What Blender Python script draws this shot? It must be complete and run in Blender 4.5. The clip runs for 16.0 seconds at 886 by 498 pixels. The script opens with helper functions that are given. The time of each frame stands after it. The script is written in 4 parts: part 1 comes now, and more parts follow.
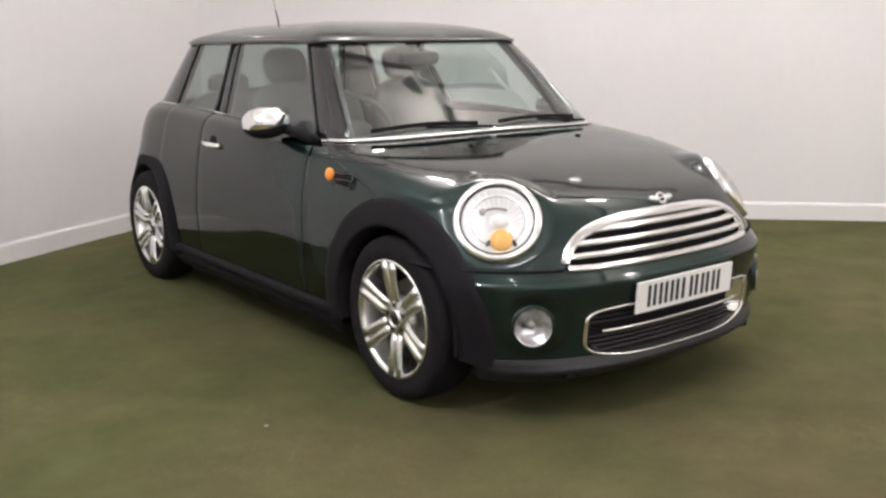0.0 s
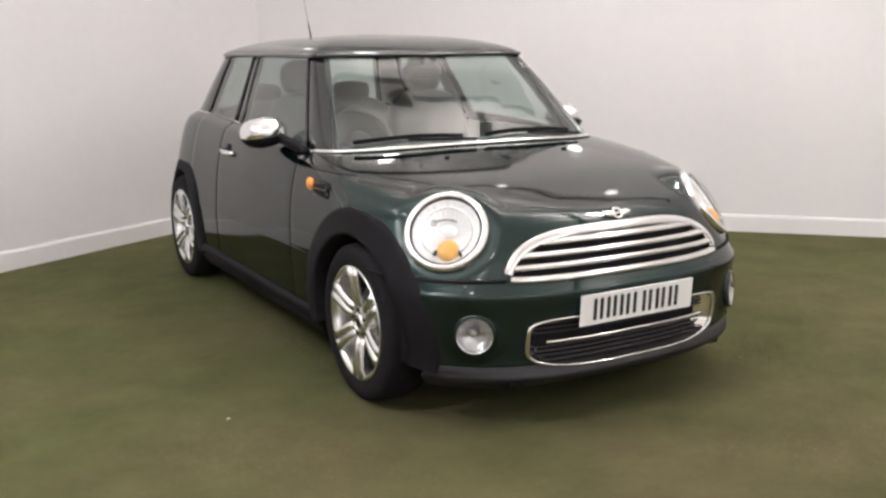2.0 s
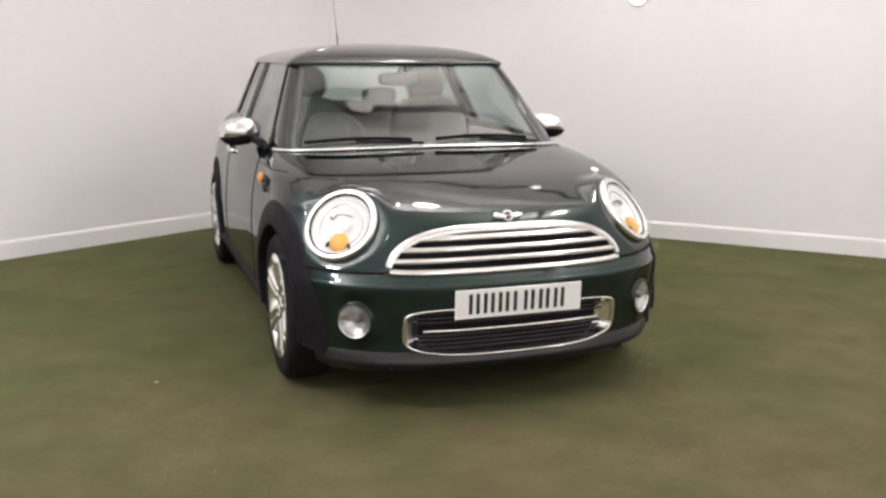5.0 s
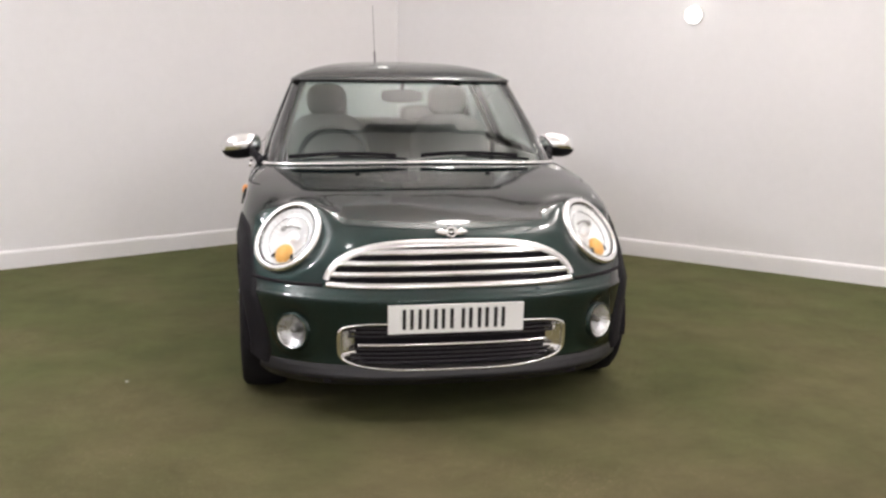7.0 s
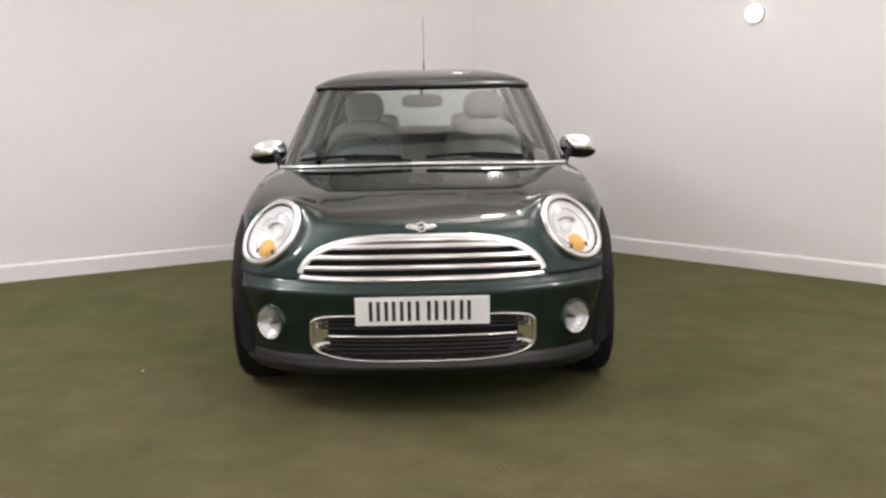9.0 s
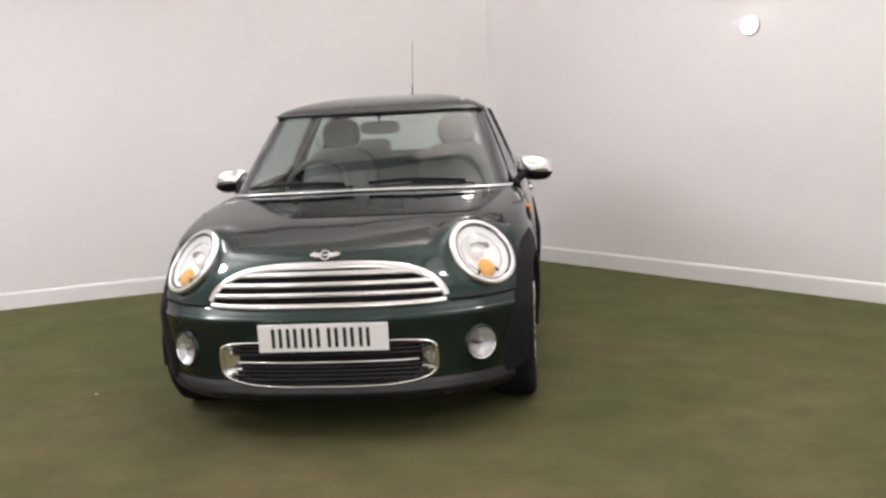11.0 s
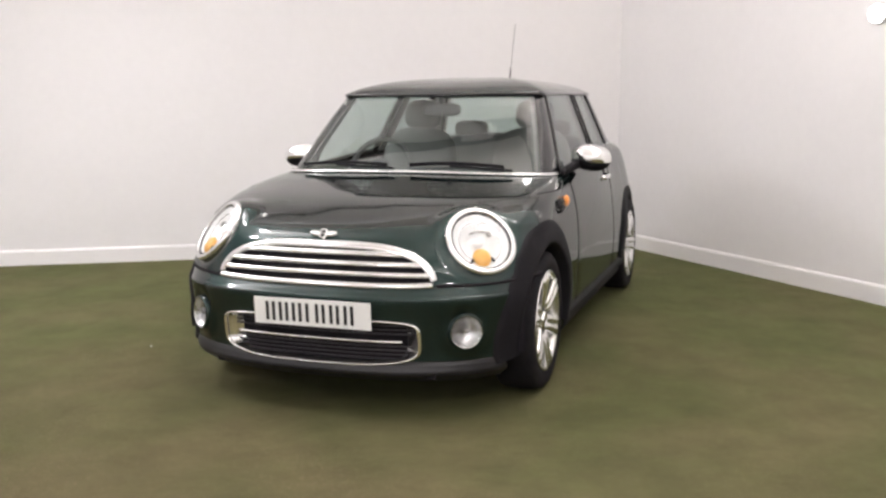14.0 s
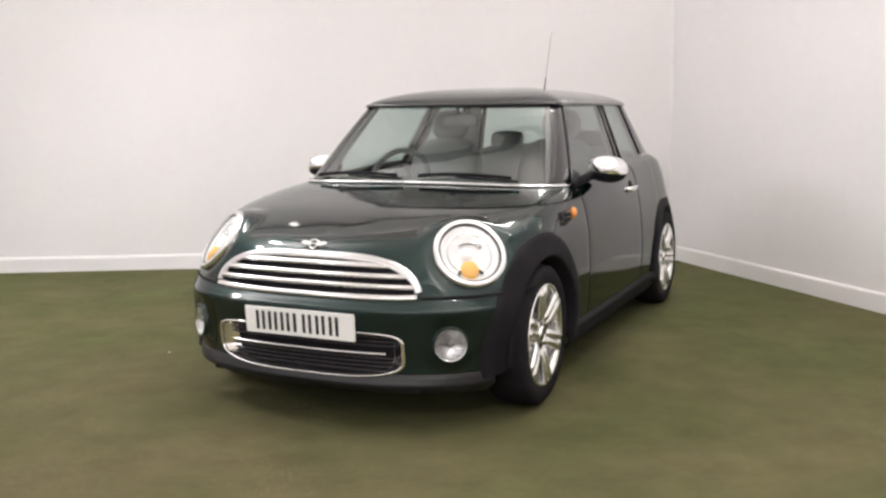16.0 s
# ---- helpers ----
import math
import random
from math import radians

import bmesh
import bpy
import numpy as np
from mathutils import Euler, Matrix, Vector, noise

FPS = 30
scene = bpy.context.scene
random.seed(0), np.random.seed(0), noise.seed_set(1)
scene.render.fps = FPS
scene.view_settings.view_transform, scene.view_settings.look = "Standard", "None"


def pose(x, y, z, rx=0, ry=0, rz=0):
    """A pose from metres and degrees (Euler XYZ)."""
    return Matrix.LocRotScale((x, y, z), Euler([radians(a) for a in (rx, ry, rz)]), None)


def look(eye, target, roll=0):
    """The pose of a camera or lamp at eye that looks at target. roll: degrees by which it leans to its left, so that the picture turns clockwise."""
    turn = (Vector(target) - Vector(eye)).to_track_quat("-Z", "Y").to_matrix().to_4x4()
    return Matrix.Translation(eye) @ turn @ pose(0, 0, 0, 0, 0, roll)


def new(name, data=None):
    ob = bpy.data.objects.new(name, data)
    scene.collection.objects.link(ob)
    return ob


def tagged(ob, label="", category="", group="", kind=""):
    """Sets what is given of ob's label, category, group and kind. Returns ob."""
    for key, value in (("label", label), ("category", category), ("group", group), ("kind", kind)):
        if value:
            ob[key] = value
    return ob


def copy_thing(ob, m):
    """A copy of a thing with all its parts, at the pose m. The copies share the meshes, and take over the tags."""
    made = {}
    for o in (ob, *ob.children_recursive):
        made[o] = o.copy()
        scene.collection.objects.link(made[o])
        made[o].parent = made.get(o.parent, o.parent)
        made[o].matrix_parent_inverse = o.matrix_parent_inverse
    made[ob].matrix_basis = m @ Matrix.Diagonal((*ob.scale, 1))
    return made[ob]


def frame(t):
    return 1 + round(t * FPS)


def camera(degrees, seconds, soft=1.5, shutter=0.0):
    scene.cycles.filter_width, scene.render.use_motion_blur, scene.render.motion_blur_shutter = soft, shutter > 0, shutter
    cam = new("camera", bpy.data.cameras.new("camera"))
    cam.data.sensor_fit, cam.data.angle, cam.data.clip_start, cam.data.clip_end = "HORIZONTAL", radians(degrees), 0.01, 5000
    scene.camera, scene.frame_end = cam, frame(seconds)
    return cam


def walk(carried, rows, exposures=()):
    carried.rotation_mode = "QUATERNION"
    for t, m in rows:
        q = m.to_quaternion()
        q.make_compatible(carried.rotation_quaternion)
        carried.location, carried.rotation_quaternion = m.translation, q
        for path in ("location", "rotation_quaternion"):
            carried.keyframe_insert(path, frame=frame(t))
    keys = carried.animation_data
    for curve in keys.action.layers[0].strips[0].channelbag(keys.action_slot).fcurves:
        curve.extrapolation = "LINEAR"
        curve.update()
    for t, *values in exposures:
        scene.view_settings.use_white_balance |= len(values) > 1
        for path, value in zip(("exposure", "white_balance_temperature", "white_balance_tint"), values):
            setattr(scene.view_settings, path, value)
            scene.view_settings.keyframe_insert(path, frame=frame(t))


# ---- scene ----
cam = camera(50.0, 16.0, soft=2.6)
PATH = [
    (0, (-2.687, -2.803, 1.285), (-1.511, -1.242, 0.865), -0.75),
    (0.5, (-2.602, -2.902, 1.297), (-1.443, -1.326, 0.882), -0.68),
    (1, (-2.491, -2.942, 1.299), (-1.366, -1.343, 0.877), -1.51),
    (1.5, (-2.370, -3.041, 1.315), (-1.314, -1.398, 0.887), -0.01),
    (2, (-2.272, -3.230, 1.324), (-1.299, -1.531, 0.915), -0.70),
    (2.5, (-2.195, -3.404, 1.330), (-1.273, -1.679, 0.914), -1.06),
    (3, (-2.074, -3.472, 1.329), (-1.203, -1.721, 0.909), -0.45),
    (3.5, (-1.906, -3.550, 1.319), (-1.101, -1.762, 0.926), -0.09),
    (4, (-1.732, -3.729, 1.312), (-0.982, -1.911, 0.946), 0.12),
    (4.5, (-1.588, -3.848, 1.329), (-0.890, -2.015, 0.939), -0.04),
    (7, (-0.652, -4.117, 1.307), (-0.314, -2.177, 0.958), 0.47),
    (7.5, (-0.455, -4.196, 1.289), (-0.205, -2.238, 0.969), -0.87),
    (8, (-0.276, -4.299, 1.247), (-0.108, -2.330, 0.939), -0.37),
    (8.5, (-0.118, -4.301, 1.218), (-0.008, -2.325, 0.931), -0.66),
    (9, (0.057, -4.276, 1.221), (0.072, -2.300, 0.914), -1.10),
    (9.5, (0.280, -4.281, 1.243), (0.229, -2.303, 0.952), -2.32),
    (12, (1.196, -4.211, 1.244), (0.805, -2.268, 0.978), -1.13),
    (12.5, (1.328, -4.150, 1.250), (0.829, -2.235, 0.958), -0.78),
    (13, (1.462, -4.093, 1.248), (0.902, -2.194, 0.958), -1.57),
    (13.5, (1.625, -4.097, 1.249), (1.009, -2.217, 0.956), -0.51),
    (14, (1.750, -4.057, 1.256), (1.095, -2.191, 0.954), -0.44),
    (14.5, (1.840, -3.935, 1.239), (1.097, -2.101, 0.950), -0.34),
    (15, (1.935, -3.920, 1.248), (1.182, -2.090, 0.959), -1.21),
    (15.5, (2.058, -3.902, 1.274), (1.266, -2.089, 0.986), -0.81),
    (16, (2.136, -3.851, 1.250), (1.294, -2.058, 0.972), -0.58),
]
walk(cam, [(t, look(eye, target, roll)) for t, eye, target, roll in PATH],
     exposures=[(0.0, 0.10), (2.5, 0.12), (3.5, 0.20), (4.5, 0.17), (7.0, 0.14), (9.0, 0.02), (12.0, 0.13), (14.5, 0.26), (16.0, 0.26)])

# ---- world and lights ----
world = bpy.data.worlds.new("world")
world.use_nodes = True
scene.world = world
world.node_tree.nodes["Background"].inputs[0].default_value = (0.9, 0.92, 1.0, 1)
world.node_tree.nodes["Background"].inputs[1].default_value = 0.05
scene.view_settings.exposure = 0.0
CEIL = 4.3
# unseen pendants; places and shares set to balance turf, walls and car front
LAMPS = [(-3.2, -6.3, 0, 0.90), (-1.8, -1.85, 0, 0.10), (2.3, -2.1, 1, 0.90), (0.4, -6.6, 1, 0.90), (3.3, -4.6, 1, 1.85)]
# shaded lamps, unseen, all but the first placed to balance the light: place, tone, share, lean towards -y and +x,
# cone, in degrees
SHADED = [(-3.8, -0.9, 0, 2.90, -12, 38, 126), (-2.7, 0.35, 0, 0.60, 8, 14, 150), (2.1, 0.3, 1, 0.60, 8, -10, 150), (0.7, 2.0, 1, 0.55, 22, -4, 140)]
LAMP_POWER, BACK_FILL_POWER, LAMP_TONE = 66.0, 19.0, ((0.970, 0.962, 1.0), (0.995, 0.950, 0.945))


# ---- materials ----
def mat(name, color, rough=0.5, metal=0.0, vary=0.0, scale=8.0, bump=0.0, bump_scale=60.0, coat=0.0, color2=None, **more):
    """A principled material whose colour and roughness vary at two scales, with a fine relief."""
    m = bpy.data.materials.new(name)
    m.use_nodes = True
    nt = m.node_tree
    b = nt.nodes["Principled BSDF"]
    b.inputs["Base Color"].default_value = (*color, 1)
    b.inputs["Roughness"].default_value = rough
    b.inputs["Metallic"].default_value = metal
    b.inputs["Coat Weight"].default_value = coat
    b.inputs["Coat Roughness"].default_value = 0.03
    for key, value in more.items():
        b.inputs[key.replace("_", " ")].default_value = value
    if vary or bump:
        tc = nt.nodes.new("ShaderNodeTexCoord")
    if vary:
        n1, n2 = nt.nodes.new("ShaderNodeTexNoise"), nt.nodes.new("ShaderNodeTexNoise")
        n1.inputs["Scale"].default_value, n2.inputs["Scale"].default_value = scale, scale * 14
        n1.inputs["Detail"].default_value = n2.inputs["Detail"].default_value = 4
        add = nt.nodes.new("ShaderNodeMath")
        add.operation = "ADD"
        ramp = nt.nodes.new("ShaderNodeMapRange")
        ramp.inputs["From Min"].default_value, ramp.inputs["From Max"].default_value = 0.7, 1.3
        mix = nt.nodes.new("ShaderNodeMix")
        mix.data_type = "RGBA"
        c2 = color2 or tuple(c * (1 - vary) for c in color)
        mix.inputs["A"].default_value, mix.inputs["B"].default_value = (*color, 1), (*c2, 1)
        for n in (n1, n2):
            nt.links.new(tc.outputs["Object"], n.inputs["Vector"])
        nt.links.new(n1.outputs["Fac"], add.inputs[0])
        nt.links.new(n2.outputs["Fac"], add.inputs[1])
        nt.links.new(add.outputs[0], ramp.inputs["Value"])
        nt.links.new(ramp.outputs[0], mix.inputs["Factor"])
        nt.links.new(mix.outputs["Result"], b.inputs["Base Color"])
        rr = nt.nodes.new("ShaderNodeMapRange")
        rr.inputs["To Min"].default_value, rr.inputs["To Max"].default_value = rough * 0.85, min(1, rough * 1.2)
        nt.links.new(n2.outputs["Fac"], rr.inputs["Value"])
        nt.links.new(rr.outputs[0], b.inputs["Roughness"])
    if bump:
        n3, bp = nt.nodes.new("ShaderNodeTexNoise"), nt.nodes.new("ShaderNodeBump")
        n3.inputs["Scale"].default_value, n3.inputs["Detail"].default_value = bump_scale, 5
        bp.inputs["Strength"].default_value, bp.inputs["Distance"].default_value = bump, 0.004
        nt.links.new(tc.outputs["Object"], n3.inputs["Vector"])
        nt.links.new(n3.outputs["Fac"], bp.inputs["Height"])
        nt.links.new(bp.outputs[0], b.inputs["Normal"])
    return m


def glow(name, color, strength):
    m = bpy.data.materials.new(name)
    m.use_nodes = True
    b = m.node_tree.nodes["Principled BSDF"]
    b.inputs["Base Color"].default_value = (*color, 1)
    b.inputs["Emission Color"].default_value = (*color, 1)
    b.inputs["Emission Strength"].default_value = strength
    return m


def glass(name, tint, rough=0.0):
    """A thin pane: clear tinted transmission with a mirror-like gloss on top."""
    m = bpy.data.materials.new(name)
    m.use_nodes = True
    nt = m.node_tree
    nt.nodes.remove(nt.nodes["Principled BSDF"])
    tr, gl, mx, lw, pw, ad = (nt.nodes.new(k) for k in ("ShaderNodeBsdfTransparent", "ShaderNodeBsdfGlossy", "ShaderNodeMixShader", "ShaderNodeLayerWeight", "ShaderNodeMath", "ShaderNodeMath"))
    tr.inputs[0].default_value = (*tint, 1)
    gl.inputs["Roughness"].default_value = rough
    pw.operation, pw.inputs[1].default_value = "POWER", 4.0
    ad.operation, ad.inputs[1].default_value, ad.inputs[2].default_value = "MULTIPLY_ADD", 0.82, 0.12
    lw.inputs["Blend"].default_value = 0.5
    nt.links.new(lw.outputs["Facing"], pw.inputs[0])
    nt.links.new(pw.outputs[0], ad.inputs[0])
    nt.links.new(ad.outputs[0], mx.inputs[0])
    nt.links.new(tr.outputs[0], mx.inputs[1])
    nt.links.new(gl.outputs[0], mx.inputs[2])
    nt.links.new(mx.outputs[0], nt.nodes["Material Output"].inputs["Surface"])
    return m


PAINT = mat("green_paint", (0.0150, 0.0330, 0.0310), 0.54, 1.0, vary=0.05, scale=6, coat=1.0, Coat_IOR=1.52, Coat_Roughness=0.065, Specular_Tint=(0.10, 0.18, 0.17, 1.0))
CHROME = mat("chrome", (0.96, 0.96, 0.97), 0.13, 1.0)
ALLOY = mat("alloy", (0.86, 0.855, 0.85), 0.27, 1.0)
RUBBER = mat("rubber", (0.0175, 0.0160, 0.0185), 0.8, vary=0.3, scale=20, bump=0.2, Specular_IOR_Level=0.12)
PLASTIC = mat("black_plastic", (0.0150, 0.0138, 0.0165), 0.6, vary=0.25, Specular_IOR_Level=0.10, scale=14, bump=0.15, bump_scale=300)
GLOSSY_BLACK = mat("gloss_black", (0.012, 0.012, 0.014), 0.12, coat=0.5)
DARK = mat("dark_void", (0.024, 0.021, 0.025), 0.9, vary=0.3, Specular_IOR_Level=0.08)
SEAT = mat("seat_cloth", (0.21, 0.21, 0.205), 0.85, vary=0.3, scale=10, bump=0.3, bump_scale=400)
TRIM = mat("cabin_trim", (0.40, 0.385, 0.36), 0.7, vary=0.15, bump=0.1, bump_scale=300)
DASH = mat("dash", (0.115, 0.115, 0.117), 0.6, vary=0.2, bump=0.2, bump_scale=300)
GLASS = glass("tinted_glass", (0.79, 0.88, 0.85))
SIDE_GLASS = glass("dark_tinted_glass", (0.58, 0.66, 0.64))
LENS = glass("clear_lens", (0.97, 0.98, 0.98))
AMBER = mat("amber_lens", (1.0, 0.53, 0.10), 0.30, vary=0.12, scale=60)
SIDE_AMBER = mat("orange_lens", (0.95, 0.36, 0.07), 0.3, vary=0.12, scale=60)
REFLECTOR = mat("reflector", (0.96, 0.96, 0.97), 0.38, 0.2)
FOG_BOWL = mat("fog_reflector", (0.60, 0.60, 0.63), 0.20, 1.0)
PLATE = mat("plate_white", (0.94, 0.94, 0.935), 0.35, vary=0.04)
LIP_PLASTIC = mat("satin_plastic", (0.012, 0.011, 0.014), 0.42, vary=0.2, scale=9, bump=0.1, bump_scale=300)
INK = mat("plate_black", (0.015, 0.015, 0.015), 0.5)
MESH = mat("grille_mesh", (0.034, 0.030, 0.036), 0.5, vary=0.25, scale=30)
STEEL = mat("brake_steel", (0.35, 0.34, 0.33), 0.4, 1.0, vary=0.2)
WALL = mat("white_wall", (0.765, 0.748, 0.752), 0.55, vary=0.03, scale=1.2, bump=0.12, bump_scale=90)
SKIRT = mat("white_gloss_board", (0.79, 0.773, 0.775), 0.5, vary=0.03, scale=3, bump=0.05)
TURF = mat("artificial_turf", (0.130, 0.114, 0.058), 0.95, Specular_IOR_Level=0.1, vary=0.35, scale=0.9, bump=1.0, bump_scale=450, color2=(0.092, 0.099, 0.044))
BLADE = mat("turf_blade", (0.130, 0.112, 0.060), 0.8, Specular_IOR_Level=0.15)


def turf_patches(m, brown_tone, green_tone, island):
    """Turf colour: soft patches between brown and green, mottled blade by blade or by a fine grain; greener towards
    the walls, which paints in a shift of viewing angle and lamp tone.
    """
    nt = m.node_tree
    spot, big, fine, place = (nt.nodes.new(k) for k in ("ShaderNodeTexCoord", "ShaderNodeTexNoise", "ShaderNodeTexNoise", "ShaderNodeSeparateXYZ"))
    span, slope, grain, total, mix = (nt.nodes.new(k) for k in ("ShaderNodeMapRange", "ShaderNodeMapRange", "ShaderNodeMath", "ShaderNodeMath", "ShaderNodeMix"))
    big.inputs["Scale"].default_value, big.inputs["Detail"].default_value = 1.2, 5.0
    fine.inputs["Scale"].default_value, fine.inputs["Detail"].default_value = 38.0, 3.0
    # span: random patches; slope: browner front, greener back, paints in the view-angle sheen
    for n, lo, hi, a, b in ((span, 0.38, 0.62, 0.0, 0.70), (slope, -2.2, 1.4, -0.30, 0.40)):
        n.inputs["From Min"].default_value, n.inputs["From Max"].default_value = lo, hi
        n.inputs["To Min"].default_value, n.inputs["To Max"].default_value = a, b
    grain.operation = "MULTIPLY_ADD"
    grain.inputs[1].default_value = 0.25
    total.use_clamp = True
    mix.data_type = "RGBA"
    mix.inputs["A"].default_value, mix.inputs["B"].default_value = (*brown_tone, 1), (*green_tone, 1)
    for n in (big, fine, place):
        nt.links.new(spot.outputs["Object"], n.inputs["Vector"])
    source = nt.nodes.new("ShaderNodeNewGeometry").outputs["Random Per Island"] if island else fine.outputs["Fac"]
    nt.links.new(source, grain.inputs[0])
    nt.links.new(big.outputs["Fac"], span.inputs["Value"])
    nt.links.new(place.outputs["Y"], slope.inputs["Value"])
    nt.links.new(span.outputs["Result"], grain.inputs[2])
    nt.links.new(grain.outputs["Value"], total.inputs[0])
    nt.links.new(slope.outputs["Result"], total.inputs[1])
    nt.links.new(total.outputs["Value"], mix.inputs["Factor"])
    blot, tone, shade = (nt.nodes.new(k) for k in ("ShaderNodeTexNoise", "ShaderNodeMapRange", "ShaderNodeMix"))
    blot.inputs["Scale"].default_value, blot.inputs["Detail"].default_value, blot.inputs["Roughness"].default_value = 3.2, 6.0, 0.72
    tone.inputs["From Min"].default_value, tone.inputs["From Max"].default_value = 0.33, 0.67
    tone.inputs["To Min"].default_value, tone.inputs["To Max"].default_value = 0.84, 1.16
    shade.data_type, shade.blend_type = "RGBA", "MULTIPLY"
    shade.inputs["Factor"].default_value = 1.0
    nt.links.new(spot.outputs["Object"], blot.inputs["Vector"])
    nt.links.new(blot.outputs["Fac"], tone.inputs["Value"])
    nt.links.new(mix.outputs["Result"], shade.inputs["A"])
    nt.links.new(tone.outputs["Result"], shade.inputs["B"])
    nt.links.new(shade.outputs["Result"], nt.nodes["Principled BSDF"].inputs["Base Color"])


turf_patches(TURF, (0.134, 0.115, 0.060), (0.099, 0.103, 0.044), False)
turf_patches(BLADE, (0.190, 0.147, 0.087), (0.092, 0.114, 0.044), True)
CEILING = mat("ceiling_paint", (0.90, 0.865, 0.835), 0.8, vary=0.06, scale=1.0)
SHADE = mat("shade_enamel", (0.06, 0.06, 0.062), 0.5, vary=0.1)
BEAM = mat("beam_paint", (0.04, 0.034, 0.03), 0.6, vary=0.2, scale=3)
LAMP_GLOW = glow("lamp_glow", (1.0, 0.96, 0.9), 22.0)


# ---- mesh helpers ----
def part(name, bm, material, parent=None, label="", smooth=True, solid=0.0):
    """Links a bmesh as one mesh object under a thing or a part."""
    me = bpy.data.meshes.new(name)
    bmesh.ops.recalc_face_normals(bm, faces=bm.faces)
    bm.to_mesh(me)
    bm.free()
    me.materials.append(material)
    ob = new(name, me)
    if smooth:
        me.polygons.foreach_set("use_smooth", [True] * len(me.polygons))
    if parent:
        ob.parent = parent
    if label:
        ob["label"] = label
    if solid:
        mod = ob.modifiers.new("thickness", "SOLIDIFY")
        mod.thickness, mod.offset, mod.use_even_offset = solid, -1, False
        wn = ob.modifiers.new("normals", "WEIGHTED_NORMAL")
        wn.weight = 100
    return ob


def edged(ob, angle=35, width=0.0, segments=2):
    """Keeps sharp edges on a smooth mesh, and rounds them by width."""
    if width:
        b = ob.modifiers.new("rounding", "BEVEL")
        b.width, b.segments, b.limit_method, b.angle_limit = width, segments, "ANGLE", radians(angle)
    me = ob.data
    bm = bmesh.new()
    bm.from_mesh(me)
    for e in bm.edges:
        if len(e.link_faces) == 2 and e.calc_face_angle(0) > radians(angle):
            e.smooth = False
    bm.to_mesh(me)
    bm.free()
    return ob


def grid(P, closed_u=False, closed_v=False, bm=None, keep=None):
    """A bmesh from an array of points (rows, columns, 3)."""
    bm = bm or bmesh.new()
    P = np.asarray(P, float)
    R, C = P.shape[:2]
    vs = [[bm.verts.new(P[i, j]) for j in range(C)] for i in range(R)]
    for i in range(R if closed_u else R - 1):
        for j in range(C if closed_v else C - 1):
            q = [vs[i][j], vs[(i + 1) % R][j], vs[(i + 1) % R][(j + 1) % C], vs[i][(j + 1) % C]]
            if keep and not keep(sum((v.co for v in q), Vector()) / 4):
                continue
            try:
                bm.faces.new(q)
            except ValueError:
                pass
    loose = [v for v in bm.verts if not v.link_faces]
    bmesh.ops.delete(bm, geom=loose, context="VERTS")
    bmesh.ops.remove_doubles(bm, verts=bm.verts, dist=1e-5)
    return bm


def tube(points, ra, rb=None, sides=8, closed=False, bm=None, up=(0, 0, 1), taper=None):
    """A round or oval bar along a line of points: ra across, rb along `up`."""
    rb = rb or ra
    pts = [Vector(p) for p in points]
    rows = []
    for i, p in enumerate(pts):
        a = pts[i - 1] if (i or closed) else p
        b = pts[(i + 1) % len(pts)] if (i + 1 < len(pts) or closed) else p
        d = (b - a).normalized()
        s = d.cross(Vector(up))
        s = s.normalized() if s.length > 1e-4 else Vector((1, 0, 0))
        u = s.cross(d).normalized()
        k = taper(i / max(1, len(pts) - 1)) if taper else 1
        rows.append([p + s * (ra * k * math.cos(c)) + u * (rb * k * math.sin(c)) for c in (2 * math.pi * j / sides for j in range(sides))])
    bm = bm or bmesh.new()
    out = grid(rows, closed_u=closed, closed_v=True, bm=bm)
    if not closed:
        for row in (rows[0], rows[-1]):
            vs = [bm.verts.new(q) for q in row]
            bm.faces.new(vs)
        bmesh.ops.remove_doubles(bm, verts=bm.verts, dist=1e-5)
    return out


def box(x0, x1, y0, y1, z0, z1, bm=None):
    bm = bm or bmesh.new()
    v = [bm.verts.new((x, y, z)) for x in (x0, x1) for y in (y0, y1) for z in (z0, z1)]
    for f in ((0, 1, 3, 2), (4, 6, 7, 5), (0, 4, 5, 1), (2, 3, 7, 6), (0, 2, 6, 4), (1, 5, 7, 3)):
        bm.faces.new([v[i] for i in f])
    return bm


def turned(profile, m=None, sx=1.0, sy=1.0, n=40, bm=None, flute=0.0, keep=None):
    """A body of revolution about z: profile of (radius, height), squeezed by sx and sy, posed by m."""
    m = m or Matrix()
    rows = [[m @ Vector((r * sx * math.cos(c), r * sy * math.sin(c), h + (flute * math.cos(28 * c) if r > 0.04 else 0))) for c in (2 * math.pi * j / n for j in range(n))] for r, h in profile]
    return grid(rows, closed_v=True, bm=bm, keep=keep)


def ball(c, r, m=None, nu=14, nv=20, lo=-90, hi=90, bm=None, power=1.0):
    """An ellipsoid, or a band of it between two latitudes."""
    rows = []
    for i in range(nu + 1):
        a = radians(lo + (hi - lo) * i / nu)
        row = []
        for j in range(nv):
            b = 2 * math.pi * j / nv
            p = Vector((math.cos(a) * math.cos(b), math.cos(a) * math.sin(b), math.sin(a)))
            p = Vector([math.copysign(abs(q) ** power, q) for q in p])
            p = Vector((p.x * r[0], p.y * r[1], p.z * r[2]))
            row.append((m @ p if m else p) + Vector(c))
        rows.append(row)
    return grid(rows, closed_v=True, bm=bm)


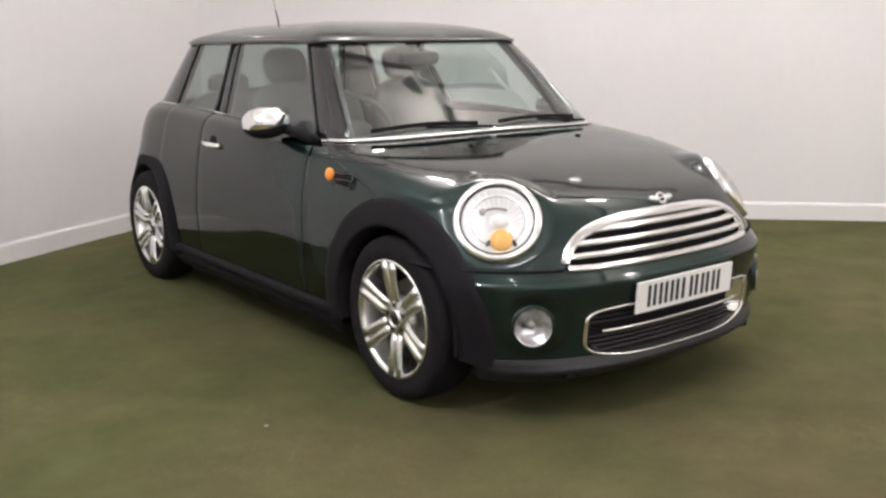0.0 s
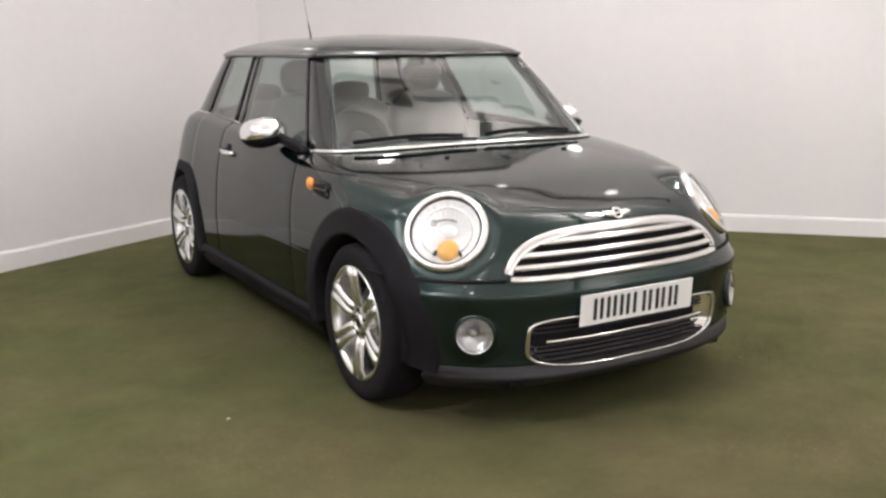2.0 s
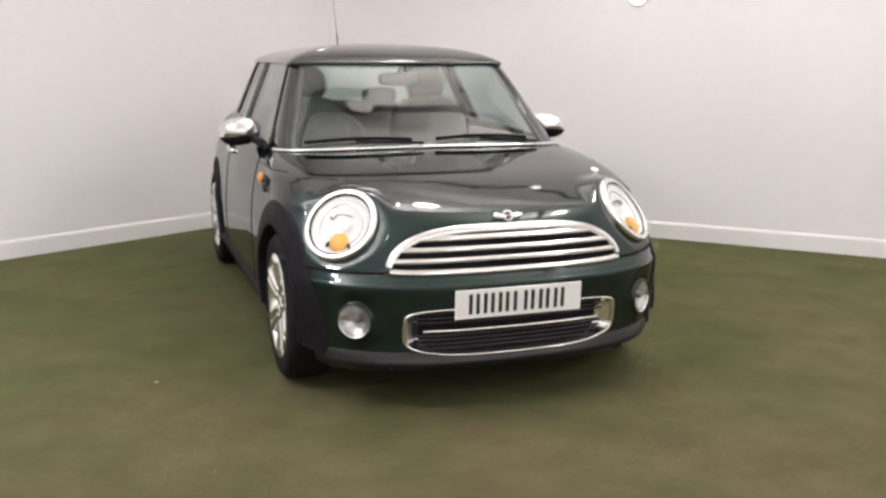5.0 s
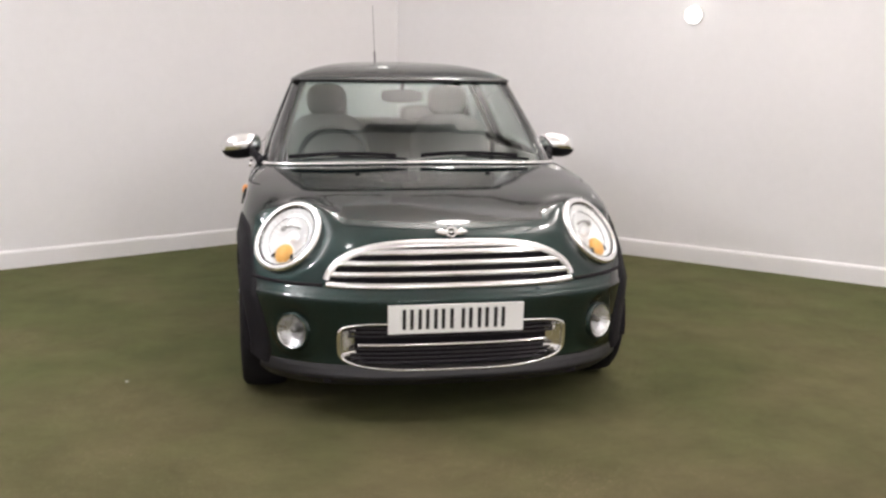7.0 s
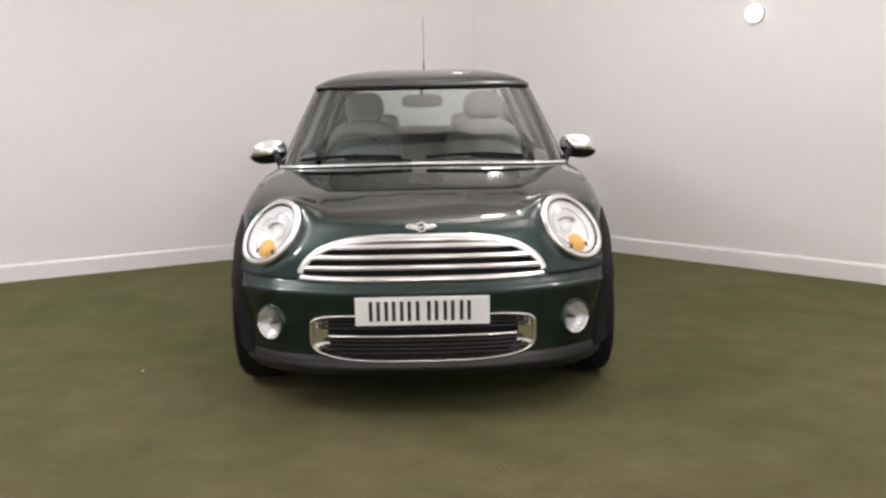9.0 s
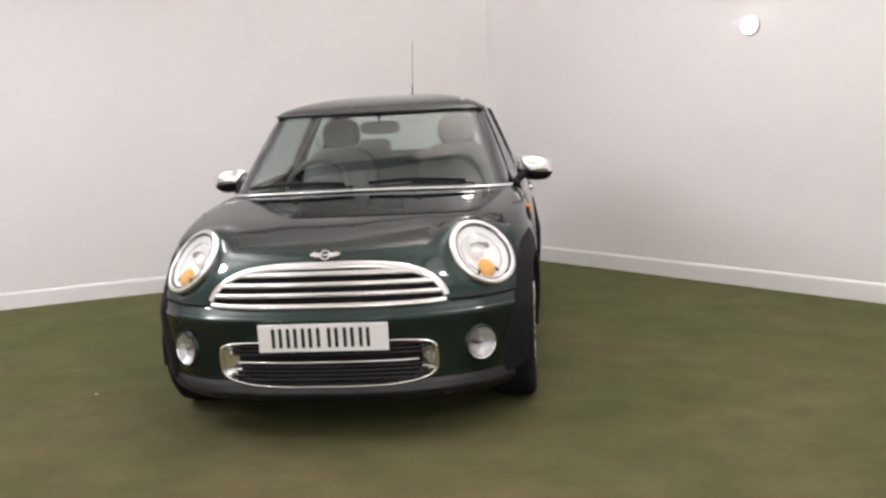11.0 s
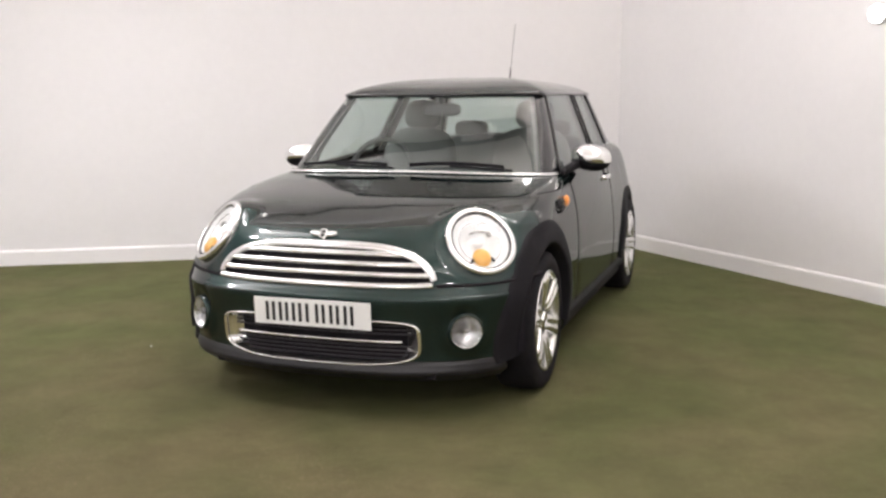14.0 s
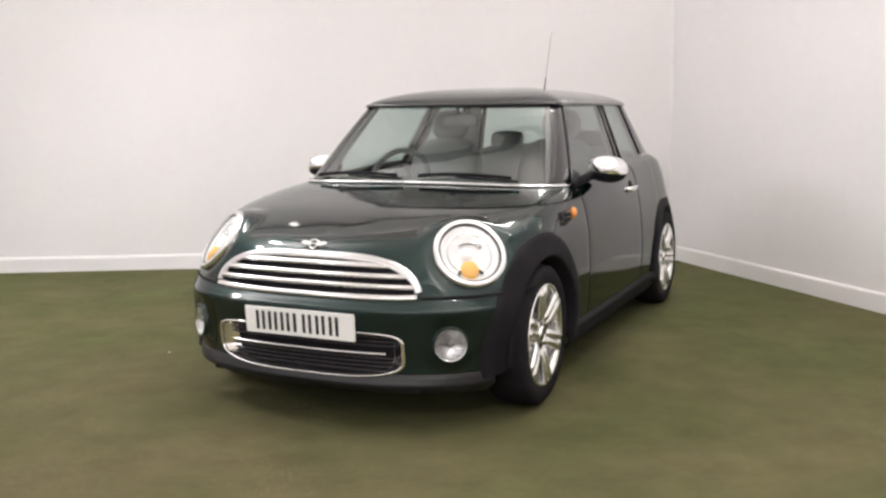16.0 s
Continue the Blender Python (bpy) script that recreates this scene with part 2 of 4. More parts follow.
def spline(rows, steps):
    """Catmull-Rom through rows of numbers, with steps pieces a span."""
    A = np.array(rows, float)
    A = np.vstack([2 * A[0] - A[1], A, 2 * A[-1] - A[-2]])
    out = []
    for i in range(1, len(A) - 2):
        for k in range(steps):
            t = k / steps
            p0, p1, p2, p3 = A[i - 1:i + 3]
            out.append(0.5 * (2 * p1 + (p2 - p0) * t + (2 * p0 - 5 * p1 + 4 * p2 - p3) * t * t + (3 * p1 - p0 - 3 * p2 + p3) * t ** 3))
    out.append(A[-2])
    return np.array(out)


# ---- the room ----
GROUND = -0.010
SCRAP = (-1.323, 0.036, 0.004)
CORNER, ANG_L, ANG_R = Vector((0.416, 4.485, 0)), radians(29.79), radians(-46.79)
DL = Vector((-math.cos(ANG_L), -math.sin(ANG_L), 0))
DR = Vector((math.cos(ANG_R), math.sin(ANG_R), 0))
ROOM = [CORNER, CORNER + DL * 9.5, Vector((-5.2, -8.0, 0)), Vector((6.5, -8.0, 0)), CORNER + DR * 8.6]


def slab(a, b, z0, z1, thick, inward, bm=None):
    """A wall piece along the line a-b, thick towards the outside (or inward if negative)."""
    n = Vector((-(b - a).y, (b - a).x, 0)).normalized()
    n = -n if n.dot(inward) > 0 else n
    bm = bm or bmesh.new()
    v = [bm.verts.new((p.x, p.y, z)) for z in (z0, z1) for p in (a, b, b + n * thick, a + n * thick)]
    for f in ((0, 1, 2, 3), (4, 7, 6, 5), (0, 4, 5, 1), (1, 5, 6, 2), (2, 6, 7, 3), (3, 7, 4, 0)):
        bm.faces.new([v[i] for i in f])
    return bm


MID = Vector((0, -1.5, 0))
for i, nm in enumerate(("wall_left", "wall_side", "wall_back", "wall_far_side", "wall_right")):
    a, b = ROOM[i], ROOM[(i + 1) % 5]
    inward = MID - (a + b) / 2
    w = part(nm, slab(a, b, GROUND - 0.1, CEIL, 0.12, inward), WALL, smooth=False)
    tagged(w, "plain white painted studio wall", "wall", kind="structure")
    if i in (0, 4):
        n = Vector((-(b - a).y, (b - a).x, 0)).normalized()
        n = n if n.dot(inward) > 0 else -n
        bm = bmesh.new()
        prof = [(0.0, 0.0), (0.016, 0.0), (0.016, 0.106), (0.013, 0.118), (0.006, 0.125), (0.0, 0.126)]
        grid([[p + n * (d + 0.002) + Vector((0, 0, z + GROUND)) for d, z in prof] for p in (a, b)], bm=bm)
        s = part("baseboard", bm, SKIRT, smooth=False)
        tagged(s, "white painted skirting board along the wall", "baseboard", kind="structure")
bm = box(-10, 9, -9, 7, CEIL, CEIL + 0.12)
tagged(part("ceiling", bm, CEILING, smooth=False), "pale studio ceiling", "ceiling", kind="structure")

bm = bmesh.new()
xs, ys = np.linspace(-9, 8, 120), np.linspace(-9, 6, 110)
P = [[(x, y, GROUND + 0.003 * noise.noise(Vector((x * 1.7, y * 1.7, 0)))) for x in xs] for y in ys]
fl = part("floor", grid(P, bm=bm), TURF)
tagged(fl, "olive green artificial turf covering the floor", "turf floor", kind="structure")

for p, q in (((-3.4, 0.98), (3.2, 1.16)), ((1.5, -7.5), (2.2, 0.9))):
    a, b = Vector((*p, 0)), Vector((*q, 0))
    bm = slab(a, b, CEIL - 0.12, CEIL - 0.002, 0.08, Vector((1, 0, 0)))
    tagged(edged(part("ceiling_beam", bm, BEAM, smooth=False), width=0.008), "dark brown beam under the ceiling", "beam", kind="structure")

# unseen cables along the upper walls, added to mirror dark jagged lines in the bonnet
for way in ([(0.25, 4.30), (-0.9, 3.64), (-2.4, 2.78), (-4.2, 1.75)], [(0.62, 4.18), (1.6, 3.14), (2.5, 2.18), (3.9, 0.69)]):
    th = new("unseen_cable")
    th.location = (*way[0], 3.40)
    pts = []
    for (xa, ya), (xb, yb) in zip(way, way[1:]):
        for k in range(14):
            f = k / 14
            sag = 0.20 * (4 * f * (1 - f)) + 0.05 * math.sin(17 * f + xa * 5)
            pts.append(Vector((xa + (xb - xa) * f, ya + (yb - ya) * f, 3.40 - sag)) - th.location)
    pts.append(Vector((*way[-1], 3.40)) - th.location)
    part("cable", tube(pts, 0.028, sides=8), BEAM, th)
    for x, y in way:
        part("clip", ball(Vector((x, y, 3.40)) - th.location, (0.05, 0.05, 0.03)), PLASTIC, th)
    tagged(th, "unseen dark sagging cable, added for the dark lines mirrored in the bonnet", "cable", group="cables")

TUFTS = 220000
rng = np.random.default_rng(7)
bx, by = rng.uniform(-4.8, 4.2, TUFTS), rng.uniform(-3.4, 4.6, TUFTS)
inside = (by < 4.225 + 0.5725 * bx) & (by < 4.90 - 1.0644 * bx)
bx, by = bx[inside], by[inside]
count = len(bx)
turn, tall, lean = rng.uniform(0, 2 * math.pi, count), rng.uniform(0.003, 0.007, count), rng.uniform(0.006, 0.018, count)
wide = rng.uniform(0.0012, 0.0024, count)
blades = np.zeros((count, 3, 3))
for i, k in ((0, -1), (1, 1)):
    blades[:, i] = np.stack([bx + k * wide * np.cos(turn), by + k * wide * np.sin(turn), np.full(count, GROUND - 0.002)], 1)
blades[:, 2] = np.stack([bx - lean * np.sin(turn), by + lean * np.cos(turn), GROUND + tall], 1)
me = bpy.data.meshes.new("turf_blades")
me.vertices.add(count * 3)
me.vertices.foreach_set("co", blades.ravel())
me.loops.add(count * 3)
me.loops.foreach_set("vertex_index", np.arange(count * 3, dtype=np.int32))
me.polygons.add(count)
me.polygons.foreach_set("loop_start", np.arange(0, count * 3, 3, dtype=np.int32))
me.update(calc_edges=True)
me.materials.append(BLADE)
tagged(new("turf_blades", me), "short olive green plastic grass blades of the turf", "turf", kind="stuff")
sc = ball((0, 0, 0), (0.008, 0.006, 0.004))
th = part("paper_scrap", sc, TRIM)
th.location = SCRAP
tagged(th, "tiny pale paper scrap lying on the turf", "scrap")

def pendant(x, y, tone, share, lean=None):
    """An unseen globe lamp on a cord; with a lean it has a shade and throws its light downward, plus an added upward
    spot.
    """
    th = new("unseen_pendant")
    th.location = (x, y, CEIL)
    part("ceiling_rose", turned([(0.001, -0.03), (0.04, -0.026), (0.05, 0.0)], n=24), SKIRT, th)
    part("cord", tube([(0, 0, -0.02), (0, 0, -0.74)], 0.004), PLASTIC, th)
    gb = part("globe", ball((0, 0, -0.80), (0.055, 0.055, 0.055)), LAMP_GLOW, th, "glowing white globe")
    gb.visible_shadow = False
    ld = bpy.data.lights.new("lamp", "SPOT" if lean else "POINT")
    ld.shadow_soft_size, ld.energy, ld.color = 0.14 if lean else 0.08, LAMP_POWER * share, LAMP_TONE[tone]
    lo = new("lamp", ld)
    lo.location = (x, y, CEIL - 0.80)
    if lean:
        ld.spot_size, ld.spot_blend = radians(lean[2]), 0.6
        lo.rotation_euler = (radians(-lean[0]), radians(-lean[1]), 0)
        # bare upward spot added above the shade to brighten the mirrored ceiling
        up = bpy.data.lights.new("lamp", "SPOT")
        up.shadow_soft_size, up.energy, up.color = 0.08, LAMP_POWER * min(0.7, share) * 3.8, LAMP_TONE[tone]
        up.spot_size, up.spot_blend = radians(176), 0.2
        uo = new("lamp", up)
        uo.location, uo.rotation_euler = (x, y, CEIL - 0.66), (radians(180), 0, 0)
        part("shade", turned([(0.02, 0.085), (0.05, 0.075), (0.075, 0.03), (0.085, 0.0), (0.082, 0.0), (0.072, 0.028), (0.048, 0.070), (0.02, 0.079)], pose(0, 0, -0.80, -lean[0], -lean[1]), n=32), SHADE, th, "dark grey metal shade")
    tagged(th, "unseen globe pendant lamp with a metal shade, added to light the room" if lean else "unseen white globe pendant lamp added to light the room", "pendant light", group="pendant lights")


for x, y, tone, share in LAMPS:
    pendant(x, y, tone, share)
for x, y, tone, share, *lean in SHADED:
    pendant(x, y, tone, share, lean)

# wall lights
WALL_GLOW = glow("wall_glow", (1, 0.97, 0.93), 6.5)


def wall_light(at, n, power=0.0):
    """A round light fixed on a wall; with a power it also throws added fill into the room."""
    th = new("wall_light")
    th.matrix_world = Matrix.Translation(at) @ n.to_track_quat("Z", "Y").to_matrix().to_4x4()
    part("backplate", turned([(0.001, 0.0), (0.066, 0.0), (0.066, 0.02), (0.062, 0.025), (0.001, 0.025)]), SKIRT, th)
    part("diffuser", turned([(0.058, 0.024), (0.056, 0.042), (0.038, 0.055), (0.001, 0.060)]), WALL_GLOW, th, "glowing round diffuser")
    if power:
        ld = bpy.data.lights.new("lamp", "AREA")
        ld.shape, ld.size, ld.energy, ld.color = "DISK", 0.11, power, LAMP_TONE[0]
        lo = new("lamp", ld)
        lo.matrix_world = th.matrix_world @ pose(0, 0, 0.064, 180)
    tagged(th, "small round glowing light fixed on the white wall", "wall light", group="wall lights")


wall_light(CORNER + DR * 2.77 + Vector((0, 0, 1.782)), Vector((DR.y, -DR.x, 0)))
for way, d, z in ((DR, 2.39, 3.15), (DR, 3.48, 3.0), (DL, 3.79, 3.2)):
    wall_light(CORNER + way * d + Vector((0, 0, z)), Vector((DR.y, -DR.x, 0)) if way is DR else Vector((-DL.y, DL.x, 0)))
# unseen fill lights added behind the camera to brighten the plate and car front
for x in (-3.2, -0.4, 2.4):
    wall_light(Vector((x, -7.998, 1.78)), Vector((0, 1, 0)), BACK_FILL_POWER)
wall_light(CORNER + DL * 0.16 + Vector((0, 0, 2.42)), Vector((-DL.y, DL.x, 0)))

# ---- the car ----
car = new("car")
tagged(car, "dark green three-door hatchback with chrome trim parked on turf", "car")

# Levels of the shell, bottom to top: nose line, height, half width, roundness, where the side begins, tail line
LEVELS = spline([
    (-0.618, 0.146, 0.780, 2.75, 0.0, 2.86),
    (-0.670, 0.182, 0.806, 2.75, 0.0, 2.93),
    (-0.664, 0.215, 0.812, 2.75, 0.0, 2.96),
    (-0.650, 0.250, 0.816, 2.75, 0.0, 2.99),
    (-0.660, 0.360, 0.826, 2.75, 0.0, 3.02),
    (-0.679, 0.478, 0.830, 2.75, 0.0, 3.02),
    (-0.666, 0.506, 0.830, 2.70, 0.0, 3.015),
    (-0.632, 0.540, 0.829, 2.65, 0.0, 3.01),
    (-0.622, 0.606, 0.827, 2.42, 0.0, 2.99),
    (-0.592, 0.680, 0.822, 2.18, 0.02, 2.96),
    (-0.545, 0.726, 0.815, 2.30, 0.08, 2.94),
    (-0.440, 0.770, 0.807, 2.75, 0.15, 2.94),
    (-0.200, 0.833, 0.792, 3.40, 0.35, 2.91),
    (0.100, 0.881, 0.770, 3.55, 0.50, 2.87),
    (0.350, 0.918, 0.722, 3.20, 0.60, 2.82)], 8)
NL = len(LEVELS)
K_SHUT, K_CLAM, K_LIP, K_SILL = 7 * 8, 12 * 8 + 4, 22, 3 * 8 + 2
DOOR0, DOOR1 = 0.63, 1.72


def belt(y):
    """Height of the window line along the side."""
    return float(np.interp(y, [0.6, 0.9, 1.3, 1.8, 2.25, 2.7, 3.0], [0.905, 0.931, 0.955, 0.972, 0.985, 0.987, 0.982]))


def taper(y, z):
    """How far the side draws in towards the tail."""
    f = max(0.0, min(1.0, (y - 1.10) / 1.25))
    return float(np.interp(z, [0.50, 0.75, 1.0, 1.3], [0.0, 0.028, 0.052, 0.030])) * f * f * (3 - 2 * f)


def level_at(z):
    return [float(np.interp(z, LEVELS[:, 1], LEVELS[:, c])) for c in range(6)]


def body_x(y, z):
    """Half width of the shell at a place along the car and a height."""
    yf, _, w, n, y0, yr = level_at(z)
    if y < y0:
        t = min(1.0, (y0 - y) / (y0 - yf))
        return w * (1 - t ** n) ** (1 / n)
    if y > 2.25:
        t = min(1.0, (y - 2.25) / (yr - 2.25))
        return (w - taper(y, z)) * (1 - t ** 3.6) ** (1 / 3.6)
    return w - taper(y, z)


def body_y(x, z):
    """The nose's place along the car at a distance from the middle and a height."""
    yf, _, w, n, y0, _ = level_at(z)
    return y0 - (y0 - yf) * (1 - min(1.0, abs(x) / w) ** n) ** (1 / n)


def body_point(y, z, out=0.0, side=1):
    return Vector((side * (body_x(y, z) + out), y, z))


NF, NR = 100, 14
SIDE_YS = sorted(set(np.round(np.concatenate([np.linspace(DOOR0, DOOR1, 16), np.linspace(DOOR1, 2.25, 14)]), 4)))


def shell_row(k):
    """One level of the half shell from the nose's middle round the side to the tail's middle."""
    yf, z, w, n, y0, yr = LEVELS[k]
    row = []
    for j in range(NF + 1):
        a = radians(90 * j / NF)
        x, y = w * math.sin(a) ** (2 / n), y0 - (y0 - yf) * math.cos(a) ** (2 / n)
        row.append([x, y, z])
    for j in range(1, 10):
        row.append([w, y0 + (DOOR0 - y0) * j / 10, z])
    for y in SIDE_YS:
        row.append([w, y, z])
    for j in range(1, NR + 1):
        a = radians(90 * j / NR)
        row.append([w * math.cos(a) ** (2 / 3.6), 2.25 + (yr - 2.25) * math.sin(a) ** (2 / 3.6), z])
    f = max(0.0, min(1.0, (z - 0.5) / 0.418))
    f = f * f * (3 - 2 * f)
    for p in row:
        p[0] *= 1 - taper(p[1], z) / w
        drop = 0.013 * min(1, abs(p[0]) / 0.7) ** 2 * (k / (NL - 1)) ** 6
        p[2] += (belt(p[1]) - 0.905) * f * (1 if p[1] > 0.6 else 0) - drop
    return row


LAMP_AT, FOG_AT = Vector((0.622, -0.372, 0.699)), Vector((0.612, -0.544, 0.357))


def frame_of(c, yaw, rise, side):
    """A pose at c whose z looks outward: turned by yaw from straight ahead, raised by rise."""
    n = Vector((side * math.sin(radians(yaw)), -math.cos(radians(yaw)), math.tan(radians(rise)))).normalized()
    u = (Vector((0, 0, 1)) - n * n.z).normalized()
    return Matrix.Translation((side * c.x, c.y, c.z)) @ Matrix((u.cross(n), u, n)).transposed().to_4x4()


def lamp_bulge(P):
    """Draws the half shell out, or in, to the rim of the headlamp and the fog lamp, fading away around them."""
    for at, yaw, rise, r0, q, fade, rim in ((LAMP_AT, 41, 36, 0.153, 1.02, 0.075, -0.012), (FOG_AT, 34, 2, 0.068, 1.0, 0.05, -0.006)):
        m = frame_of(at, yaw, rise, 1)
        for p in P.reshape(-1, 3):
            c = m.inverted() @ Vector(p)
            deep = max(0.0, min(1.0, (abs(c.z) - 0.045) / 0.10))
            if deep < 1:
                f = (math.hypot(c.x, c.y / q) - r0) / fade
                if f < 1:
                    f = max(0.0, f)
                    c.z += (rim - c.z) * (1 - f * f * (3 - 2 * f)) * (1 - deep * deep * (3 - 2 * deep))
                    p[:] = m @ c
    return P


SHELL = lamp_bulge(np.array([shell_row(k) for k in range(NL)]))
C_D0 = NF + 10
C_D1 = C_D0 + SIDE_YS.index(round(DOOR1, 4))
C_END = SHELL.shape[1] - 1
HUBS = (0.0, 2.467)
HUB_Z = 0.300


def no_lamp(c):
    """Whether a place of the nose lies outside the lamps' openings."""
    s = 1 if c.x > 0 else -1
    for at, yaw, rise, r, q in ((LAMP_AT, 41, 36, 0.145, 1.02), (FOG_AT, 34, 2, 0.060, 1.0)):
        p = frame_of(at, yaw, rise, s).inverted() @ c
        if p.z > -0.25 and (p.x / r) ** 2 + (p.y / (r * q)) ** 2 < 1:
            return False
    return True


def on_nose(x, z, out):
    return Vector((x, body_y(x, z) - out, z))


def arc_top(x, w=0.487, z0=0.542, h=0.158):
    return z0 + h * max(0.0, 1 - (abs(x) / w) ** 3.4) ** 0.5


def arc_low(x, w=0.487, z0=0.545, h=0.005):
    return z0 - h * max(0.0, 1 - (abs(x) / w) ** 7) ** 0.6


def lower_ring(s):
    """Outline of the lower opening: s runs 0 to 1 round it."""
    a = 2 * math.pi * s
    cx, cz = math.cos(a), math.sin(a)
    n = 6.5 if cz > 0 else 3.7
    x = 0.440 * math.copysign(abs(cx) ** (2 / n), cx)
    z = 0.312 + (0.090 if cz > 0 else 0.093) * math.copysign(abs(cz) ** (2 / n), cz)
    return x, z


def no_opening(c):
    """Whether a place of the nose lies outside the two grilles' openings."""
    if c.y > -0.3:
        return True
    if abs(c.x) < 0.475 and arc_low(c.x) < c.z < arc_top(c.x) - 0.004:
        return False
    q = max(abs(c.x) / 0.436, 1e-6), (c.z - 0.312) / (0.087 if c.z > 0.312 else 0.090)
    n = 6.5 if c.z > 0.312 else 3.7
    return q[0] ** n + abs(q[1]) ** n > 1


def not_arch(c):
    return all((c.y - h) ** 2 + (c.z - HUB_Z) ** 2 > 0.405 ** 2 for h in HUBS) or abs(c.x) < 0.5


def both(P):
    """A half sheet and its mirror image, joined in the middle."""
    M = P[:, ::-1].copy()
    M[..., 0] *= -1
    return np.concatenate([M[:, :-1], P], axis=1)


def mirrored(P, side):
    Q = P.copy()
    Q[..., 0] *= side
    return Q


# the bonnet with the clamshell edge, and the nose below it
part("bonnet", grid(both(SHELL[K_SHUT:, :NF + 1]), keep=lambda c: not_arch(c) and no_lamp(c) and no_opening(c)), PAINT, car, "glossy dark green bonnet", solid=0.004)
part("front_bumper", grid(both(SHELL[K_LIP:K_SHUT + 1, :NF + 1]), keep=lambda c: not_arch(c) and no_lamp(c) and no_opening(c)), PAINT, car, "glossy dark green bumper", solid=0.004)
LIP = both(SHELL[:K_LIP + 1, :NF + 1])
part("bumper_lip", grid(LIP, keep=lambda c: not_arch(c) and no_opening(c)), LIP_PLASTIC, car, "satin black plastic lip", solid=0.006)
part("tailgate", grid(both(SHELL[K_SILL:, C_END - NR:][:, ::-1]), keep=not_arch), PAINT, car, solid=0.004)
for side in (1, -1):
    part("front_wing", grid(mirrored(SHELL[K_SILL:, NF:C_D0 + 1], side), keep=not_arch), PAINT, car, solid=0.004)
    door = part("door", grid(mirrored(SHELL[K_SILL:, C_D0:C_D1 + 1], side)), PAINT, car, "closed dark green door", solid=0.004)
    part("rear_quarter", grid(mirrored(SHELL[K_SILL:, C_D1:C_END - NR + 1], side), keep=not_arch), PAINT, car, solid=0.004)
    SILL = SHELL[:K_SILL + 1, NF:C_END - NR + 1].copy()
    SILL[-6:-1, :, 0] += 0.016
    part("sill", grid(mirrored(SILL, side), keep=not_arch), PLASTIC, car, "matt black plastic sill", solid=0.006)
    # the seams
    for nm, wd, line in (("bonnet_seam", 0.0060, SHELL[K_SHUT, int(0.345 * NF):NF - 7]), ("clamshell_seam", 0.0022, SHELL[K_CLAM, NF - 30:C_D0 - 2]),
                     ("door_seam", 0.0011, SHELL[K_SILL:, C_D0]), ("door_seam", 0.0011, SHELL[K_SILL:, C_D1])):
        part(nm, tube([(side * (p[0] + 0.0006), p[1] - (0.0030 if wd > 0.004 else 0), p[2]) for p in line], wd, sides=6), DARK, car)
    # the handle
    hp = Vector((side * (body_x(1.5, 0.82) + 0.004), 1.555, 0.828))
    # raised dark lens, standing in for the shaded hollow behind the handle
    part("recess_shade", ball(hp - Vector((side * 0.005, 0.0, -0.006)), (0.010, 0.050, 0.036)), DARK, door)
    part("door_handle", tube([hp + Vector((side * d, y, z)) for d, y, z in ((0.004, 0.09, 0.0), (0.022, 0.07, 0.002), (0.028, 0.0, 0.0), (0.022, -0.075, -0.004), (0.002, -0.09, -0.004))], 0.010, 0.014, up=(0, 0, 1)), CHROME, door, "chrome door handle")
    # the arches
    for h in HUBS:
        arch = []
        for j in range(49):
            a = radians(-12 + 204 * j / 48)
            row = []
            for r, out in ((0.345, -0.10), (0.347, 0.012), (0.352, 0.018), (0.365, 0.020), (0.43, 0.016), (0.447, 0.010), (0.452, -0.006)):
                y, z = h - r * math.cos(a), HUB_Z + r * math.sin(a)
                bx = body_x(y, max(0.17, z))
                if h == 0.0 and y < 0:
                    bx = max(bx, (0.812 - 0.9 * max(0, -y - 0.20) ** 1.25 - 0.25 * max(0, z - 0.45) ** 1.5) if out > 0 else 0)
                row.append((side * (bx + (out * (1 - 0.75 * min(1, max(0, (z - 0.50) / 0.24))) if out > 0 else out)), y, z))
            arch.append(row)
        part("wheel_arch_trim", grid(arch), PLASTIC, car, "matt black plastic wheel arch trim")
        liner = [[(side * x, h - 0.352 * math.cos(a), HUB_Z + 0.352 * math.sin(a)) for x in (0.80, 0.70, 0.50)] for a in (radians(-10 + 200 * j / 24) for j in range(25))]
        part("arch_liner", grid(liner), DARK, car)
    part("arch_liner", box(side * 0.50, side * 0.52, -0.42, 0.42, 0.16, 0.72), DARK, car, smooth=False)
    part("arch_liner", box(side * 0.50, side * 0.52, 2.05, 2.85, 0.16, 0.72), DARK, car, smooth=False)
part("underbody", box(-0.74, 0.74, 0.45, 2.05, 0.165, 0.20), DARK, car, smooth=False)
part("underbody", box(-0.50, 0.50, -0.60, 0.449, 0.165, 0.20), DARK, car, smooth=False)
part("underbody", box(-0.50, 0.50, 2.051, 2.9, 0.18, 0.22), DARK, car, smooth=False)
# the glasshouse
NG = 9


